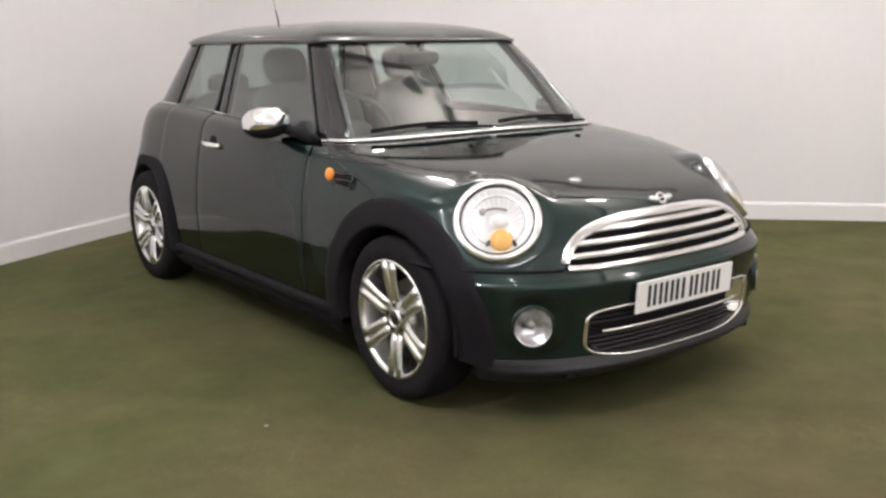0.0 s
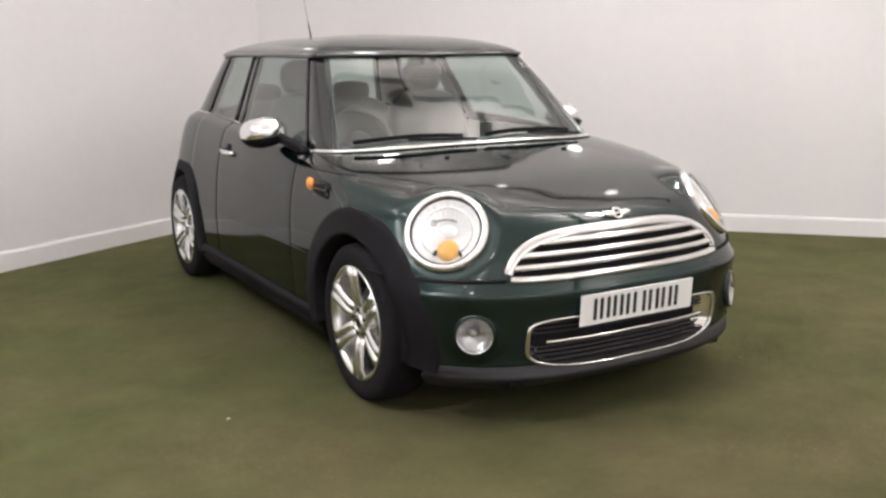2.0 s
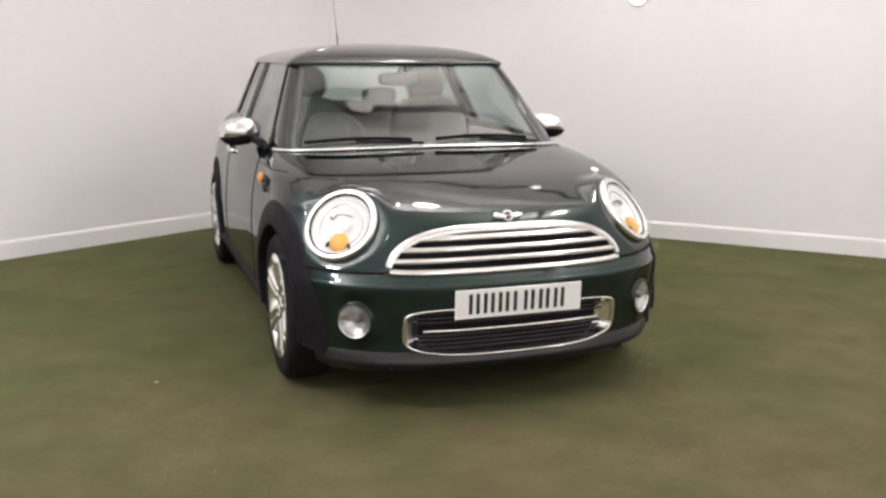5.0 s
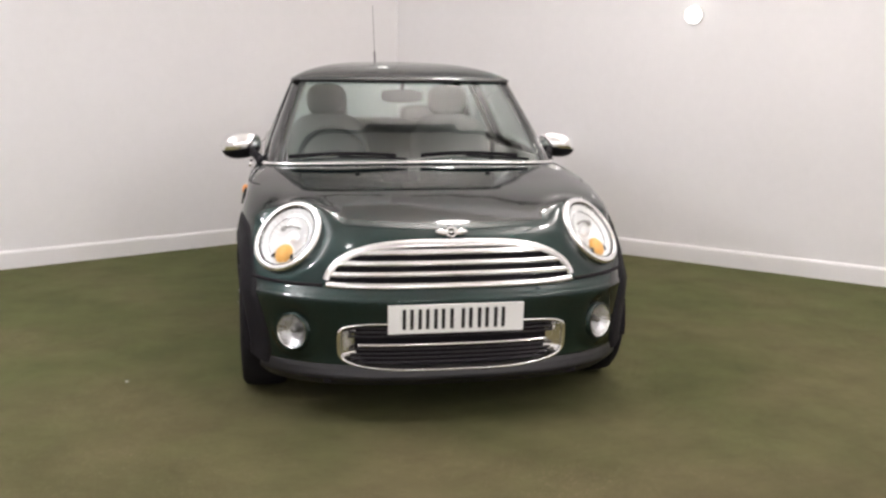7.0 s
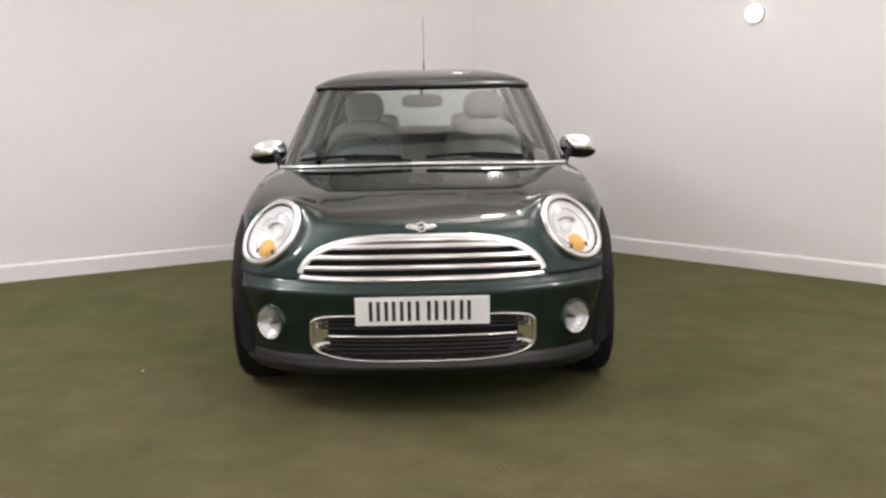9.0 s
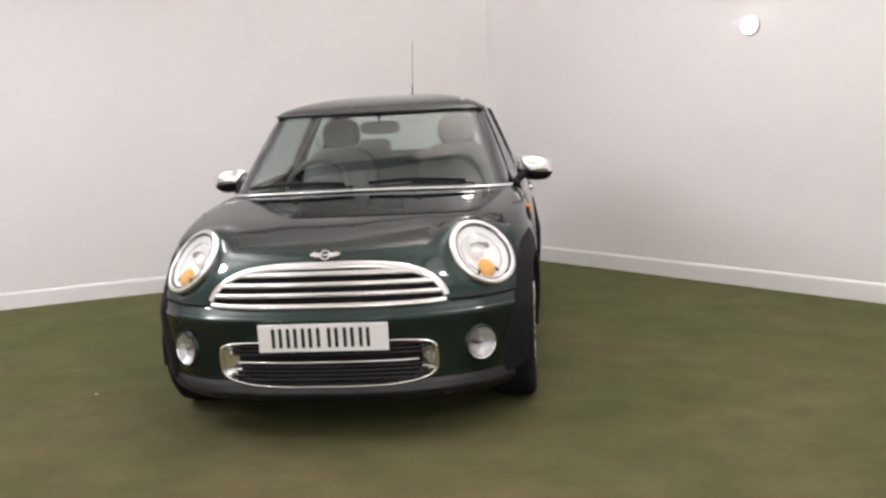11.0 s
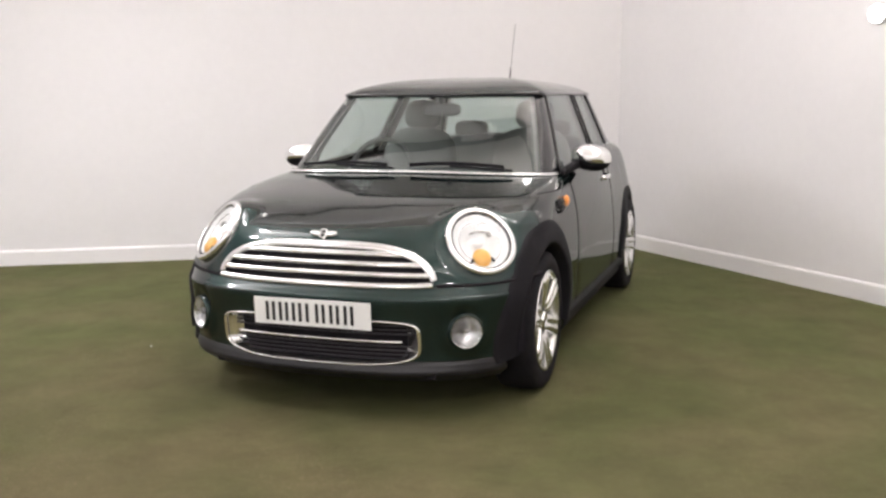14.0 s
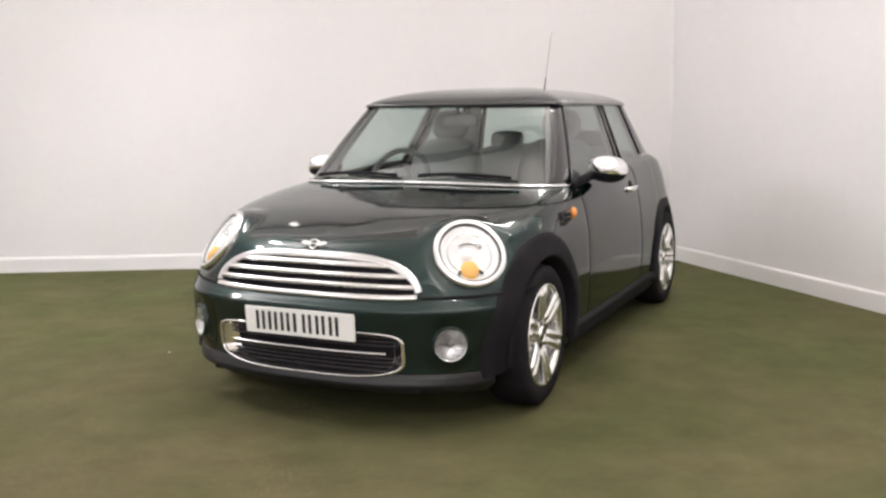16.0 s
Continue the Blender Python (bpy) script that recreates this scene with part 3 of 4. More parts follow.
def house_row(t):
    """One level of the half glasshouse: t 0 at the window line, 1 at the roof's edge."""
    yf, w, n, y0, yr = (np.interp(t, [0, 1], v) for v in ((0.352, 0.835), (0.722, 0.566), (3.25, 3.8), (0.66, 0.98), (2.76, 2.51)))
    bow = 0.002 * math.sin(math.pi * t)
    row = []
    for j in range(NF + 1):
        a = radians(90 * j / NF)
        row.append([(w + bow) * math.sin(a) ** (2 / n), y0 - (y0 - yf + bow) * math.cos(a) ** (2 / n)])
    b0, b1 = np.interp(t, [0, 1], [1.60, 1.70]), np.interp(t, [0, 1], [1.72, 1.79])
    e = np.interp(t, [0, 1], [2.28, 2.23])
    for a, b, c in ((y0, b0, 8), (b0, b1, 2), (b1, e, 6)):
        for j in range(1, c + 1):
            row.append([w + bow, a + (b - a) * j / c])
    for j in range(1, NR + 1):
        a = radians(90 * j / NR)
        row.append([(w + bow) * math.cos(a) ** (2 / 4.0), e + (yr - e) * math.sin(a) ** (2 / 4.0)])
    out = []
    for x, y in row:
        base = belt(y) if y > 0.62 else 0.918 - 0.013 * min(1, x / 0.7) ** 2
        top = 1.300 + 0.008 * min(1, max(0, (y - 0.8) / 0.6))
        out.append([x * (1 - taper(y, base + (top - base) * t) / w), y, base + (top - base) * t])
    return out


HOUSE = np.array([house_row(k / NG) for k in range(NG + 1)])
J_WS, J_A, J_B0, J_B1, J_Q = 70, NF, NF + 8, NF + 10, NF + 16


def pane(name, P, label, material=GLASS):
    ob = part(name, grid(P), material, car, label)
    ob.visible_shadow = False
    return ob


pane("windscreen", both(HOUSE[:, :J_WS + 1]), "greenish tinted windscreen")
pane("rear_window", both(HOUSE[:, J_Q + 5:][:, ::-1]), "tinted rear window", SIDE_GLASS)
for side in (1, -1):
    part("front_pillar", grid(mirrored(HOUSE[:, J_WS:J_A + 1], side)), GLOSSY_BLACK, car, "gloss black windscreen pillar", solid=0.03)
    for c0, c1 in ((J_WS, J_A), (J_B0, J_B1), (J_Q, J_Q + 5)):
        inner = mirrored(HOUSE[:, c0:c1 + 1], side) - np.array([side * 0.034, 0, 0])
        inner[..., 1] += 0.02 if c0 == J_WS else 0
        part("pillar_trim", grid(inner), DASH if c0 == J_WS else TRIM, car, "grey pillar trim", solid=0.004)
    part("door_pillar", grid(mirrored(HOUSE[:, J_B0:J_B1 + 1], side)), GLOSSY_BLACK, car, "gloss black door pillar", solid=0.03)
    part("rear_pillar", grid(mirrored(HOUSE[:, J_Q:J_Q + 6], side)), GLOSSY_BLACK, car, solid=0.03)
    pane("door_window", mirrored(HOUSE[:, J_A:J_B0 + 1], side), "tinted door window", SIDE_GLASS)
    pane("quarter_window", mirrored(HOUSE[:, J_B1:J_Q + 1], side), "tinted quarter window", SIDE_GLASS)
    for c0, c1 in ((J_A, J_B0), (J_B1, J_Q)):
        rim = [*HOUSE[0, c0:c1 + 1], *HOUSE[1:NG + 1, c1], *HOUSE[NG, c0:c1][::-1], *HOUSE[1:NG, c0][::-1]]
        part("window_frame", tube([(side * (p[0] + 0.002), p[1], p[2]) for p in rim], 0.008, 0.008, sides=6, closed=True, up=(side, 0, 0.3)), GLOSSY_BLACK, car, "black window frame")
    line = HOUSE[0, NF - 7:]
    part("waist_strip", tube([(side * (p[0] + 0.004), p[1] + (0.004 if j > len(line) - 8 else 0), p[2] + 0.002) for j, p in enumerate(line)], 0.0042, 0.0052, sides=8), CHROME, car, "chrome waist strip")
line = [(-p[0], p[1] - 0.008, p[2] + 0.006) for p in HOUSE[0, :J_WS + 23][::-1]] + [(p[0], p[1] - 0.008, p[2] + 0.006) for p in HOUSE[0, 1:J_WS + 23]]
part("cowl_strip", tube(line, 0.012, 0.009, sides=8), CHROME, car, "chrome strip below the windscreen")
top = both(HOUSE[NG:NG + 1])[0]
part("roof_gutter", tube([(p[0] * 1.008, p[1] + (-0.006 if p[1] < 1.2 else 0.003), p[2] + 0.004) for p in top], 0.010, 0.011, sides=8, closed=False), GLOSSY_BLACK, car)

RC = Vector((0, 1.65, 0))
roof = []
for i in range(15):
    r = math.cos(radians(90 * i / 14)) ** 0.8 if i < 14 else 0.0
    h = (1 - r ** 2.6) ** 0.72
    roof.append([(p[0] * 1.012 * r, RC.y + (p[1] - RC.y) * (1.012 if p[1] < 2 else 1.03) * r, p[2] + 0.008 + (0.102 - 0.008 * (p[2] > 1.304)) * h) for p in top])
part("roof", grid(roof), PAINT, car, "glossy dark green roof")
part("headliner", grid([[(q[0] * 0.97, RC.y + (q[1] - RC.y) * 0.97, q[2] - 0.02) for q in row] for row in roof[1:]]), TRIM, car, "pale grey headlining")

# aerial
an = part("antenna_base", turned([(0.001, 0.03), (0.012, 0.028), (0.022, 0.012), (0.03, 0.0)], pose(0, 2.33, 1.383), n=20), PLASTIC, car)
mast = part("antenna", tube([(0, 2.33, 1.408), (0, 2.345, 1.45), (0, 2.362, 1.495)], 0.0052, sides=8, taper=lambda t: 1 - 0.25 * t), PLASTIC, car, "thin black aerial")
part("rod", tube([(0, 2.362, 1.493), (0, 2.41, 1.62), (0, 2.48, 1.80)], 0.0014, sides=6), PLASTIC, mast)


# the grille
gr = part("grille", grid([[on_nose(x, arc_low(x) + (arc_top(x) - arc_low(x)) * v / 6, -0.035) for x in np.linspace(-0.48, 0.48, 41)] for v in range(7)]), DARK, car, "black radiator grille with chrome bars")
for rim in (arc_top, arc_low):
    part("grille_frame", grid([[on_nose(x, rim(x) + (0.004 if rim is arc_low else -0.004), o) for x in np.linspace(-0.486, 0.486, 61)] for o in (0.004, -0.02, -0.04)]), PLASTIC, gr)
def chrome_band(line, profile):
    """A moulded band along a line on the nose: profile of (distance across, height above the skin)."""
    rows = []
    for i, (x, z) in enumerate(line):
        (xa, za), (xb, zb) = line[max(0, i - 1)], line[min(len(line) - 1, i + 1)]
        t = Vector((xb - xa, zb - za)).normalized()
        rows.append([on_nose(x - t.y * d, z + t.x * d, o) for d, o in profile])
    return grid(rows)


ts = [0.484 * math.sin(radians(a)) for a in np.linspace(-89, 89, 75)]
part("grille_surround", chrome_band([(x, arc_top(x) - 0.004) for x in ts], [(0.013, -0.012), (0.012, 0.004), (0.008, 0.010), (0.000, 0.0120), (-0.009, 0.010), (-0.014, 0.005), (-0.016, -0.016)]), CHROME, gr, "broad chrome grille surround")
part("grille_surround", chrome_band([(x, arc_low(x)) for x in ts], [(0.012, -0.016), (0.011, 0.006), (0.005, 0.012), (-0.006, 0.011), (-0.011, 0.004), (-0.012, -0.012)]), CHROME, gr)
reach = np.linspace(0.484, 0.0, 200)
for z in (0.664, 0.624, 0.584):
    w = float(np.interp(z + 0.004, [arc_top(x) - 0.004 for x in reach], reach))
    blade = [(0.011, -0.020), (0.0108, 0.000), (0.007, 0.008), (0.000, 0.0105), (-0.006, 0.008), (-0.0095, 0.000), (-0.010, -0.020)]
    part("grille_bar", chrome_band([(x, z - 0.005 * (abs(x) / w) ** 2) for x in np.linspace(-w, w, 41)], blade), CHROME, gr, "chrome grille bar")
lean = pose(0, body_y(0, 0.722) - 0.003, 0.730, 55)
crest = part("crest", turned([(0.0225, 0.0), (0.0225, 0.006), (0.019, 0.008), (0.0155, 0.006), (0.0150, 0.0)], lean, n=28), CHROME, car, "round chrome crest with wings")
part("crest_disc", turned([(0.0152, 0.001), (0.0150, 0.004), (0.001, 0.005)], lean, n=24), GLOSSY_BLACK, crest)
part("crest_bar", tube([lean @ Vector((d, 0, 0.005)) for d in (-0.0150, 0.0150)], 0.0035, sides=6), CHROME, crest)
for side in (1, -1):
    wing = [[lean @ Vector((side * x, up * h + 0.004 * (x > 0.04), z)) for up, z in ((-1, 0.0), (-1, 0.004), (0, 0.006), (1, 0.004), (1, 0.0))] for x, h in ((0.021, 0.010), (0.032, 0.0125), (0.046, 0.0115), (0.058, 0.006), (0.062, 0.002))]
    part("crest_wing", grid(wing), CHROME, crest)


# the lower grille
lg = part("lower_grille", grid([[on_nose(x * v, 0.312 + (z - 0.312) * v, -0.05) for x, z in (lower_ring(j / 72) for j in range(72))] for v in (0.02, 0.5, 1.0)], closed_v=True), DARK, car, "black lower grille with a chrome frame")
part("frame_wall", grid([[on_nose(x * v, 0.312 + (z - 0.312) * v, o) for x, z in (lower_ring(j / 96) for j in range(96))] for v, o in ((1.0, 0.006), (0.985, -0.012), (0.955, -0.040), (0.950, -0.052))], closed_v=True), STEEL, lg, "satin metal inner wall of the frame")
part("chrome_frame", tube([on_nose(x, z, 0.007) for x, z in (lower_ring(j / 96) for j in range(96))], 0.0040, 0.0040, sides=10, closed=True, up=(0, -1, 0), taper=lambda t: 1 + 1.3 * math.cos(2 * math.pi * t) ** 6), CHROME, lg, "chrome frame")
part("chrome_bar", tube([on_nose(x, 0.317, 0.004) for x in np.linspace(-0.37, 0.37, 31)], 0.007, 0.006, sides=8), CHROME, lg, "thin chrome bar")
for mid in (0.0, 0.5):
    cheek = [[on_nose(x * v, 0.312 + (z - 0.312) * (0.4 + 0.6 * v), o) for x, z in (lower_ring(mid + (j - 8) / 90) for j in range(17))] for v, o in ((0.985, 0.002), (0.95, -0.012), (0.90, -0.034), (0.86, -0.046))]
    part("frame_cheek", grid(cheek), CHROME, lg, "bright chrome cheek")
for z in (0.238, 0.255, 0.272, 0.289, 0.342, 0.359, 0.376):
    part("grille_slat", tube([on_nose(x, z, -0.030) for x in np.linspace(-0.405, 0.405, 25)], 0.004, 0.0045, sides=6), MESH, lg)


# number plate: plain bars for its characters
plate = part("number_plate", box(-0.26, 0.26, -0.004, 0.004, -0.0555, 0.0555), PLATE, car, "white number plate", smooth=False)
plate.location = (0, -0.683, 0.4230)
plate.rotation_euler = (radians(4), 0, 0)
for i, x in enumerate((-0.185, -0.125, -0.065, -0.018, 0.040, 0.103, 0.166)):
    for d in ((-0.0145, 0.0145) if i != 3 else (0,)):
        part("plate_bar", box(x + d - 0.0065, x + d + 0.0065, -0.0065, -0.0035, -0.038, 0.040), INK, plate, smooth=False)


# lamps
def headlamp(side):
    m = frame_of(LAMP_AT, 41, 36, side)
    sx, sy = 1.0, 1.02
    R = 0.148
    lamp = part("headlamp", turned([(R * 1.01, -0.030), (R * 1.035, -0.012), (R * 1.03, -0.004)], m, sx, sy, 56), PAINT, car, "round headlamp in a chrome ring")
    part("chrome_ring", turned([(R * 1.035, -0.016), (R * 1.035, -0.002), (R * 1.02, 0.007), (R * 0.97, 0.012), (R * 0.91, 0.0125), (R * 0.872, 0.010), (R * 0.862, 0.004), (R * 0.858, -0.01)], m, sx, sy, 64), CHROME, lamp, "broad chrome ring")
    part("gasket", turned([(R * 0.864, 0.000), (R * 0.858, 0.007), (R * 0.836, 0.007), (R * 0.828, -0.006)], m, sx, sy, 56), DARK, lamp)
    part("reflector", turned([(R * 0.840, -0.004), (R * 0.80, 0.001), (R * 0.77, -0.003), (R * 0.70, -0.010), (R * 0.66, -0.012), (R * 0.62, -0.010), (R * 0.58, -0.014), (R * 0.40, -0.030), (R * 0.25, -0.040), (0.001, -0.044)], m, sx, sy, 112, flute=0.0016), REFLECTOR, lamp, "bright mirrored reflector")
    part("bulb_shield", ball(m @ Vector((-side * 0.004, 0.012, -0.028)), (0.030, 0.024, 0.018), m.to_3x3().to_4x4()), REFLECTOR, lamp)
    part("bulb_cap", tube([m @ Vector((side * 0.004 + d, 0.052 - 6 * d * d, -0.016)) for d in (-0.036, -0.018, 0.0, 0.018, 0.036)], 0.007, 0.004, sides=8, up=m.to_3x3() @ Vector((0, 1, 0))), STEEL, lamp)
    part("bulb_socket", ball(m @ Vector((side * 0.052, 0.040, -0.020)), (0.012, 0.014, 0.008), m.to_3x3().to_4x4()), STEEL, lamp)
    part("inner_ring", turned([(R * 0.638, -0.012), (R * 0.632, -0.007), (R * 0.618, -0.007), (R * 0.610, -0.013)], m, sx, sy, 56), FOG_BOWL, lamp)
    amber = part("indicator", ball(m @ Vector((-side * 0.014, -0.074, -0.004)), (0.039, 0.041, 0.020), m.to_3x3().to_4x4(), nu=18, nv=28), AMBER, lamp, "amber indicator dome")
    for d in (-1, 1):
        part("indicator_clip", ball(m @ Vector((-side * 0.014 + d * 0.045, -0.086, -0.002)), (0.006, 0.013, 0.006), m.to_3x3().to_4x4() @ pose(0, 0, 0, 0, 0, d * 25)), DARK, amber)
    lens = part("lens", turned([(R * 0.855, 0.006), (R * 0.75, 0.017), (R * 0.5, 0.027), (R * 0.25, 0.032), (0.001, 0.034)], m, sx, sy, 56), LENS, lamp, "clear lens")
    lens.visible_shadow = False


def foglamp(side):
    m = frame_of(FOG_AT, 34, 2, side)
    lamp = part("fog_lamp", turned([(0.080, -0.035), (0.077, -0.004), (0.071, 0.009), (0.064, 0.009), (0.066, 0.006), (0.064, -0.01)], m, n=40), PAINT, car, "round front fog lamp")
    part("chrome_ring", turned([(0.0665, 0.002), (0.0655, 0.008), (0.0625, 0.009), (0.0605, 0.003)], m, n=40), CHROME, lamp)
    part("reflector", turned([(0.062, 0.003), (0.052, -0.010), (0.030, -0.026), (0.001, -0.030)], m, n=112, flute=0.0012), FOG_BOWL, lamp)
    part("bulb_shield", ball(m @ Vector((side * 0.006, 0.004, -0.014)), (0.014, 0.020, 0.014)), STEEL, lamp)
    lens = part("lens", turned([(0.062, 0.006), (0.040, 0.013), (0.001, 0.017)], m, n=40), LENS, lamp)
    lens.visible_shadow = False


def mirror(side):
    c = Vector((side * 0.838, 0.885, 0.972))
    tilt = pose(0, 0, 0, 0, side * 6, side * -10)
    hs = part("door_mirror", ball(c, (0.100, 0.090, 0.066), tilt, lo=-90, hi=-2, power=0.85), PLASTIC, car, "black door mirror with a chrome cap")
    part("mirror_cap", ball(c + Vector((0, 0, 0.003)), (0.103, 0.093, 0.066), tilt, lo=-10, hi=90, power=0.85), CHROME, hs, "chrome mirror cap")
    part("mirror_arm", tube([(side * 0.735, 0.66, 0.905), (side * 0.752, 0.73, 0.925), (side * 0.785, 0.83, 0.950)], 0.018, 0.024, sides=10, up=(0, 0, 1)), PLASTIC, hs)
    part("mirror_foot", ball((side * 0.738, 0.70, 0.915), (0.016, 0.08, 0.022)), PLASTIC, hs)


def repeater(side):
    p = body_point(0.425, 0.793, 0.004, side)
    s = part("side_indicator", ball(p, (0.015, 0.029, 0.027)), SIDE_AMBER, car, "round amber side indicator")
    part("vent", ball(body_point(0.33, 0.781, -0.004, side), (0.012, 0.085, 0.034)), PLASTIC, s, "black side vent")
    for dz in (-0.028, 0.0, 0.028):
        part("vent_rim", tube([body_point(y, 0.782 + dz * (0.8 if y > 0.3 else 1), 0.007, side) for y in (0.395, 0.33, 0.255)], 0.004, sides=6), GLOSSY_BLACK, s)
    part("vent_rim", tube([body_point(0.253, 0.782 + dz, 0.007, side) for dz in (-0.028, 0, 0.028)], 0.004, sides=6, up=(0, 1, 0)), GLOSSY_BLACK, s)


for side in (1, -1):
    headlamp(side)
    foglamp(side)
    mirror(side)
    repeater(side)
for x in (-0.30, 0.30):
    part("washer_jet", ball((x, 0.17, 0.892), (0.012, 0.012, 0.005)), PLASTIC, car)


# wheels
def wheel():
    """A wheel about the x axis, its outer face at +x."""
    w = new("wheel")
    ax = pose(0, 0, 0, 0, 90, 0)
    w.parent = car
    part("tyre", turned([(0.222, -0.085), (0.250, -0.097), (0.285, -0.096), (0.303, -0.082), (0.309, -0.05), (0.310, 0.0), (0.309, 0.05), (0.303, 0.080), (0.287, 0.094), (0.250, 0.097), (0.226, 0.088), (0.216, 0.080)], ax, n=64), RUBBER, w, "black rubber tyre")
    part("rim", turned([(0.222, 0.084), (0.226, 0.092), (0.221, 0.096), (0.210, 0.092), (0.203, 0.078), (0.196, 0.0), (0.195, -0.085)], ax, n=64), ALLOY, w, "silver alloy rim")
    part("brake_disc", turned([(0.001, 0.015), (0.07, 0.015), (0.072, 0.0), (0.138, 0.0), (0.140, -0.01), (0.138, -0.022), (0.001, -0.022)], ax, n=48), STEEL, w, "steel brake disc")
    part("drum", turned([(0.001, -0.03), (0.195, -0.03)], ax, n=40), DARK, w)
    hub = part("hub", turned([(0.001, 0.078), (0.026, 0.078), (0.030, 0.074), (0.034, 0.072), (0.066, 0.076), (0.082, 0.068), (0.088, 0.04)], ax, n=40), ALLOY, w)
    part("hub_ring", turned([(0.028, 0.074), (0.029, 0.083), (0.033, 0.084), (0.037, 0.080), (0.038, 0.072)], ax, n=36), CHROME, hub)
    part("centre_cap", turned([(0.001, 0.082), (0.022, 0.081), (0.027, 0.077)], ax, n=30), GLOSSY_BLACK, hub)
    for i in range(5):
        a = radians(72 * i + 20)
        part("bolt", turned([(0.001, 0.078), (0.008, 0.078), (0.008, 0.068)], Matrix.Translation((0, 0.050 * math.cos(a), 0.050 * math.sin(a))) @ ax, n=10), DARK, hub)
    for i in range(6):
        a = radians(60 * i)
        rot = Matrix.Rotation(a, 4, "X")
        for d in (-1, 1):
            pts = [rot @ Vector((x, d * o, r)) for x, o, r in ((0.060, 0.0165, 0.055), (0.074, 0.0175, 0.09), (0.082, 0.0195, 0.14), (0.086, 0.0225, 0.185), (0.087, 0.026, 0.214))]
            part("spoke", tube(pts, 0.0195, 0.014, sides=10, up=rot.to_3x3() @ Vector((1, 0, 0))), ALLOY, w)
    return w


w0 = wheel()
SPOTS = [(0.725, 0.0), (-0.725, 0.0), (0.725, 2.467), (-0.725, 2.467)]
for i, (x, y) in enumerate(SPOTS):
    m = pose(x, y, HUB_Z, (10, 4, 22, 8)[i], 0, 0 if x > 0 else 180)
    if i == 0:
        w0.matrix_basis = m
        w0["label"] = "silver twin-spoke alloy wheel with black tyre"
    else:
        copy_thing(w0, m)


# wipers
def screen_point(x, t, out=0.01):
    row = np.array(house_row(t))[:NF + 1]
    y, z = np.interp(abs(x), row[:, 0], row[:, 1]), np.interp(abs(x), row[:, 0], row[:, 2])
    return Vector((x, y - out, z + out * 0.7))


for x0, x1 in ((-0.10, -0.60), (0.50, 0.02)):
    arm = part("wiper", tube([screen_point(x0 + 0.05 + (x1 - x0) * s, 0.02 + 0.06 * s, 0.024) for s in (0, 0.2, 0.45, 0.65)], 0.008, 0.006, sides=6), PLASTIC, car, "black windscreen wiper")
    part("wiper_blade", tube([screen_point(x0 + (x1 - x0) * s, 0.075 + 0.045 * math.sin(math.pi * s) * 0.6, 0.014) for s in np.linspace(0, 1, 15)], 0.006, 0.010, sides=6), RUBBER, arm)

# cabin
part("cabin_floor", box(-0.70, 0.70, 0.40, 2.75, 0.33, 0.36), DASH, car, smooth=False)
dash = [[(x, 0.50 + 0.30 * s - 0.05 * (1 - abs(x) / 0.7), 0.885 + 0.035 * math.sin(math.pi * s) - 0.28 * max(0, s - 0.75) ** 1.1 * 2 - 0.02 * (abs(x) / 0.7) ** 2) for x in np.linspace(-0.68, 0.68, 25)] for s in np.linspace(0, 1, 10)]
part("dashboard", grid(dash), DASH, car, "dark grey dashboard", solid=0.05)
for side in (1, -1):
    dc = part("door_card", box(side * 0.685, side * 0.707, 0.68, 1.70, 0.36, 0.92), TRIM, car, "grey door trim panel", smooth=False)
    part("quarter_trim", box(side * 0.630, side * 0.650, 1.705, 2.45, 0.36, 0.94), TRIM, car, "grey rear side trim panel", smooth=False)


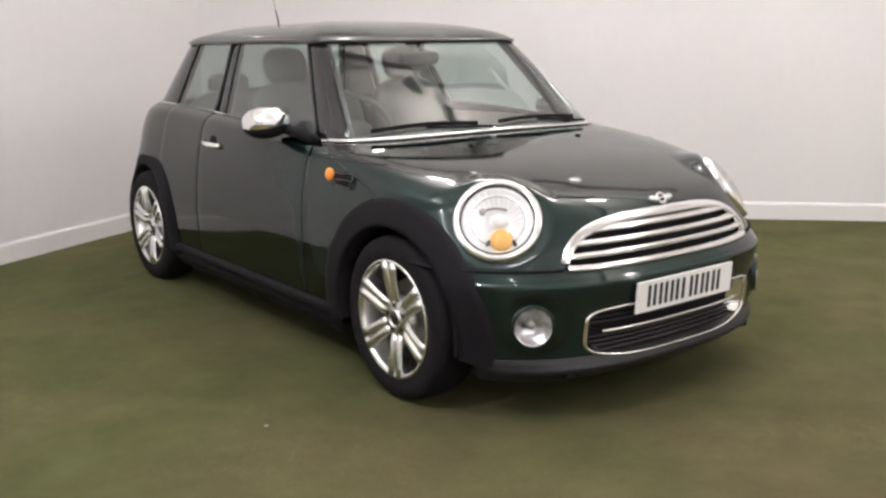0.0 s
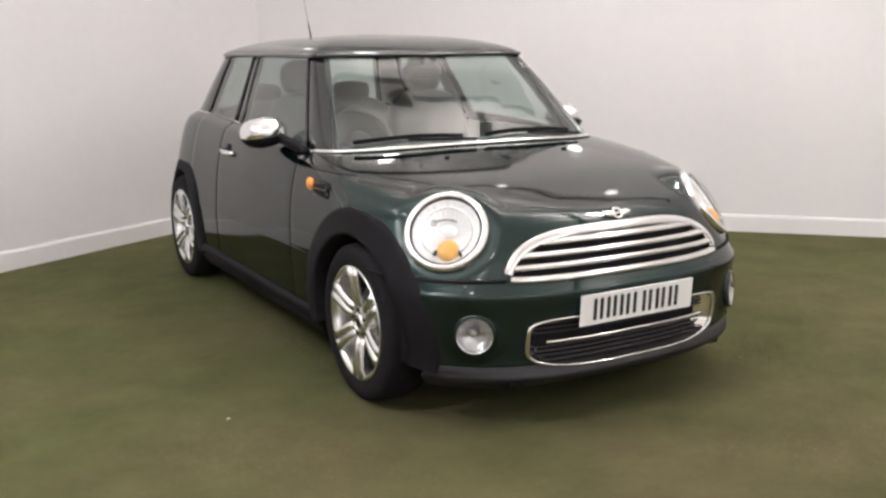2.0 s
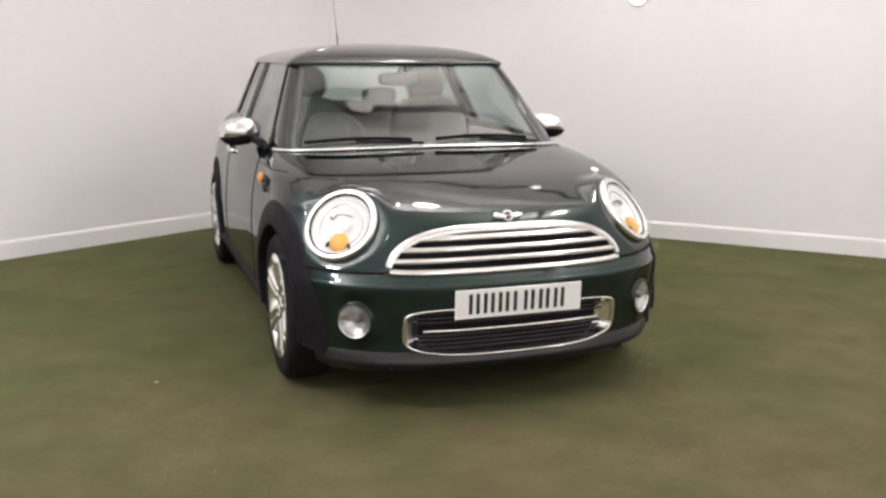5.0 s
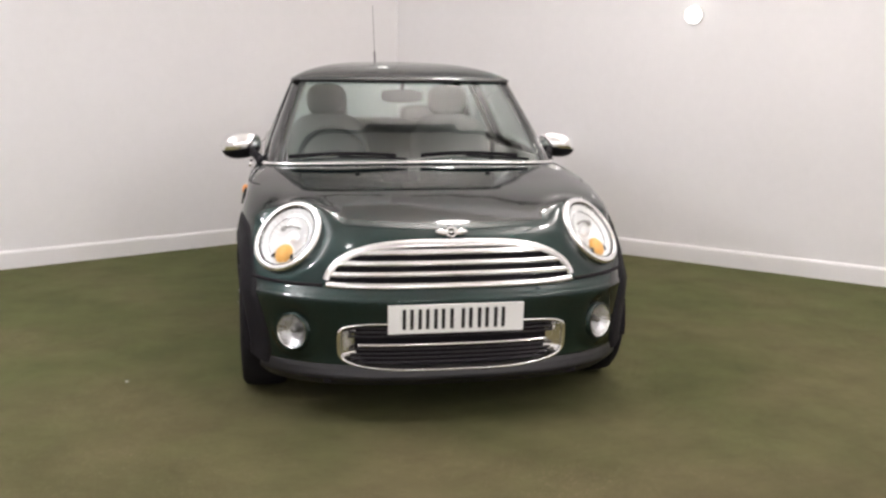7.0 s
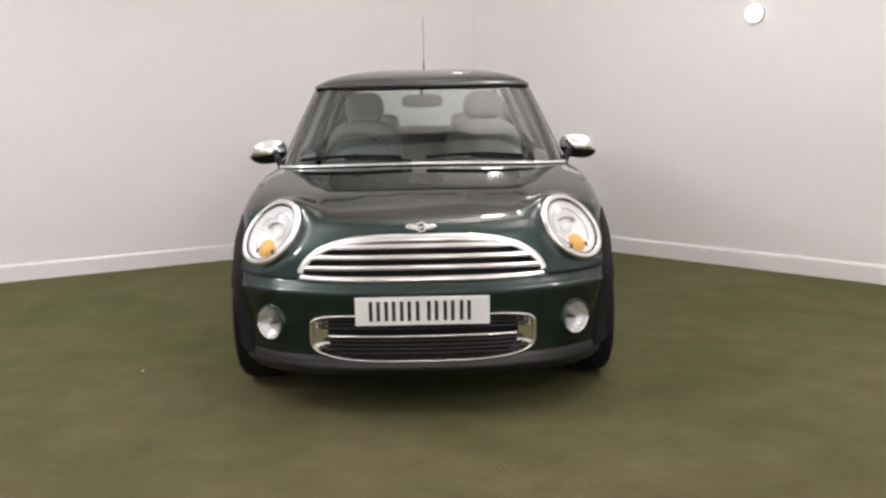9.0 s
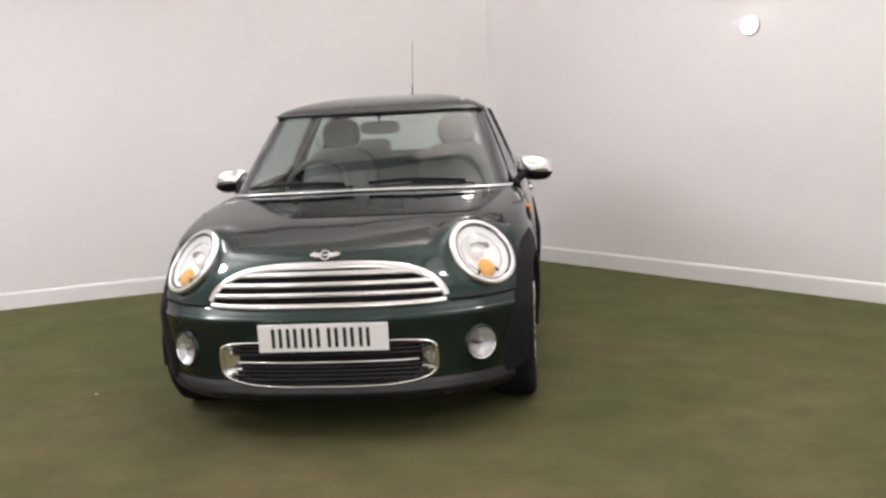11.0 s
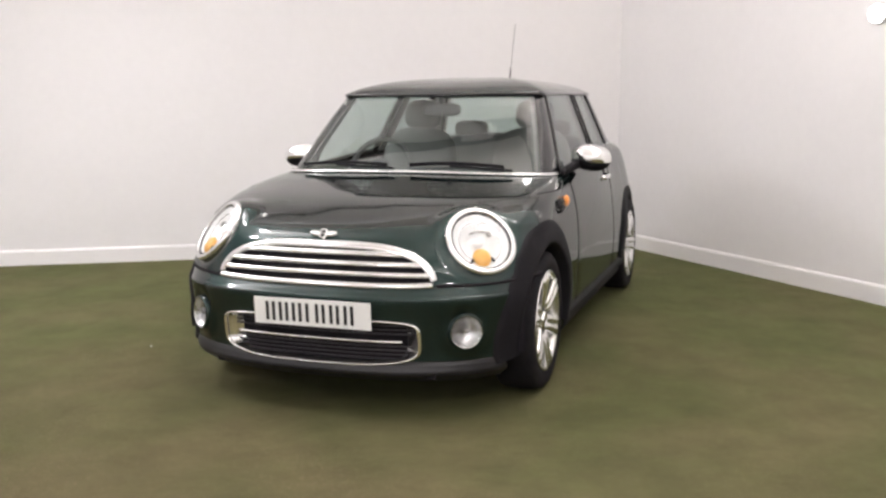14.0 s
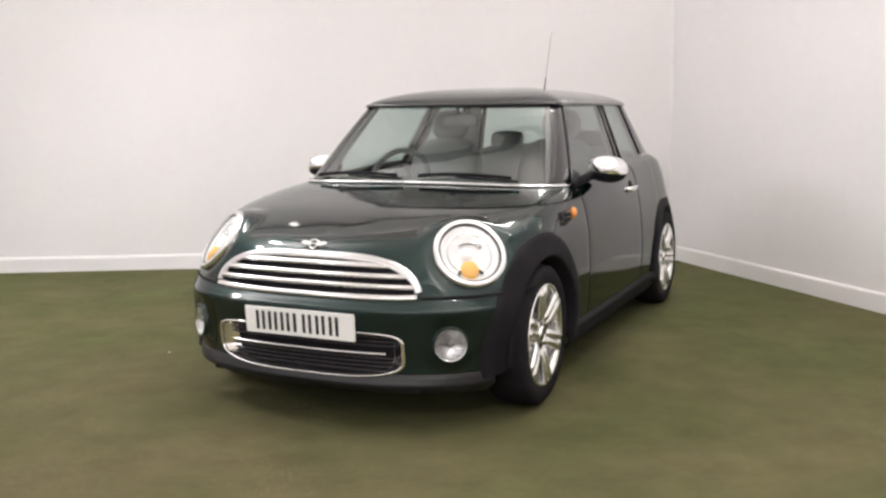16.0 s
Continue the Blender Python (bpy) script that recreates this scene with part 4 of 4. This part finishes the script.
def cushion(c, r, m=None, power=0.62):
    return ball(c, r, m, nu=16, nv=28, power=power)


def front_seat(x):
    s = part("front_seat", cushion((x, 1.22, 0.50), (0.25, 0.27, 0.10)), SEAT, car, "grey cloth front seat")
    back = pose(0, 0, 0, -16)
    part("backrest", cushion((x, 1.50, 0.82), (0.24, 0.085, 0.30), back), SEAT, s)
    part("headrest", cushion((x, 1.60, 1.19), (0.118, 0.055, 0.095), back, power=0.75), SEAT, s)
    part("seat_base", box(x - 0.2, x + 0.2, 1.0, 1.42, 0.36, 0.45), DASH, s, smooth=False)
    for d in (-0.05, 0.05):
        part("headrest_post", tube([(x + d, 1.57, 1.06), (x + d, 1.595, 1.14)], 0.006), CHROME, s)


front_seat(-0.36)
front_seat(0.36)
rb = part("rear_seat", cushion((0, 2.05, 0.52), (0.58, 0.24, 0.11), power=0.5), SEAT, car, "grey cloth rear bench")
part("backrest", cushion((0, 2.36, 0.80), (0.58, 0.08, 0.26), pose(0, 0, 0, -18), power=0.5), SEAT, rb)
for x in (-0.30, 0.30):
    part("headrest", cushion((x, 2.42, 1.08), (0.12, 0.045, 0.06)), SEAT, rb)
sw = pose(-0.36, 0.90, 0.90, 65, 0, 0)
st = part("steering_wheel", turned([(0.175 + 0.015 * math.cos(a), 0.015 * math.sin(a)) for a in np.linspace(0, 2 * math.pi, 11)], sw, n=40), DASH, car, "black steering wheel")
part("airbag_pad", ball(sw @ Vector((0, 0, 0.0)), (0.07, 0.06, 0.03), sw.to_3x3().to_4x4()), DASH, st)
for a in (0, 180, 270):
    part("wheel_spoke", tube([sw @ Vector((0.05 * math.cos(radians(a)), 0.05 * math.sin(radians(a)), 0)), sw @ Vector((0.175 * math.cos(radians(a)), 0.175 * math.sin(radians(a)), 0))], 0.016, 0.008), DASH, st)
rm = part("rear_view_mirror", cushion((0.0, 0.93, 1.225), (0.11, 0.022, 0.035), power=0.6), DASH, car, "black rear-view mirror")
part("mirror_stem", tube([(0, 0.93, 1.25), (0, 0.90, 1.29)], 0.010), DASH, rm)
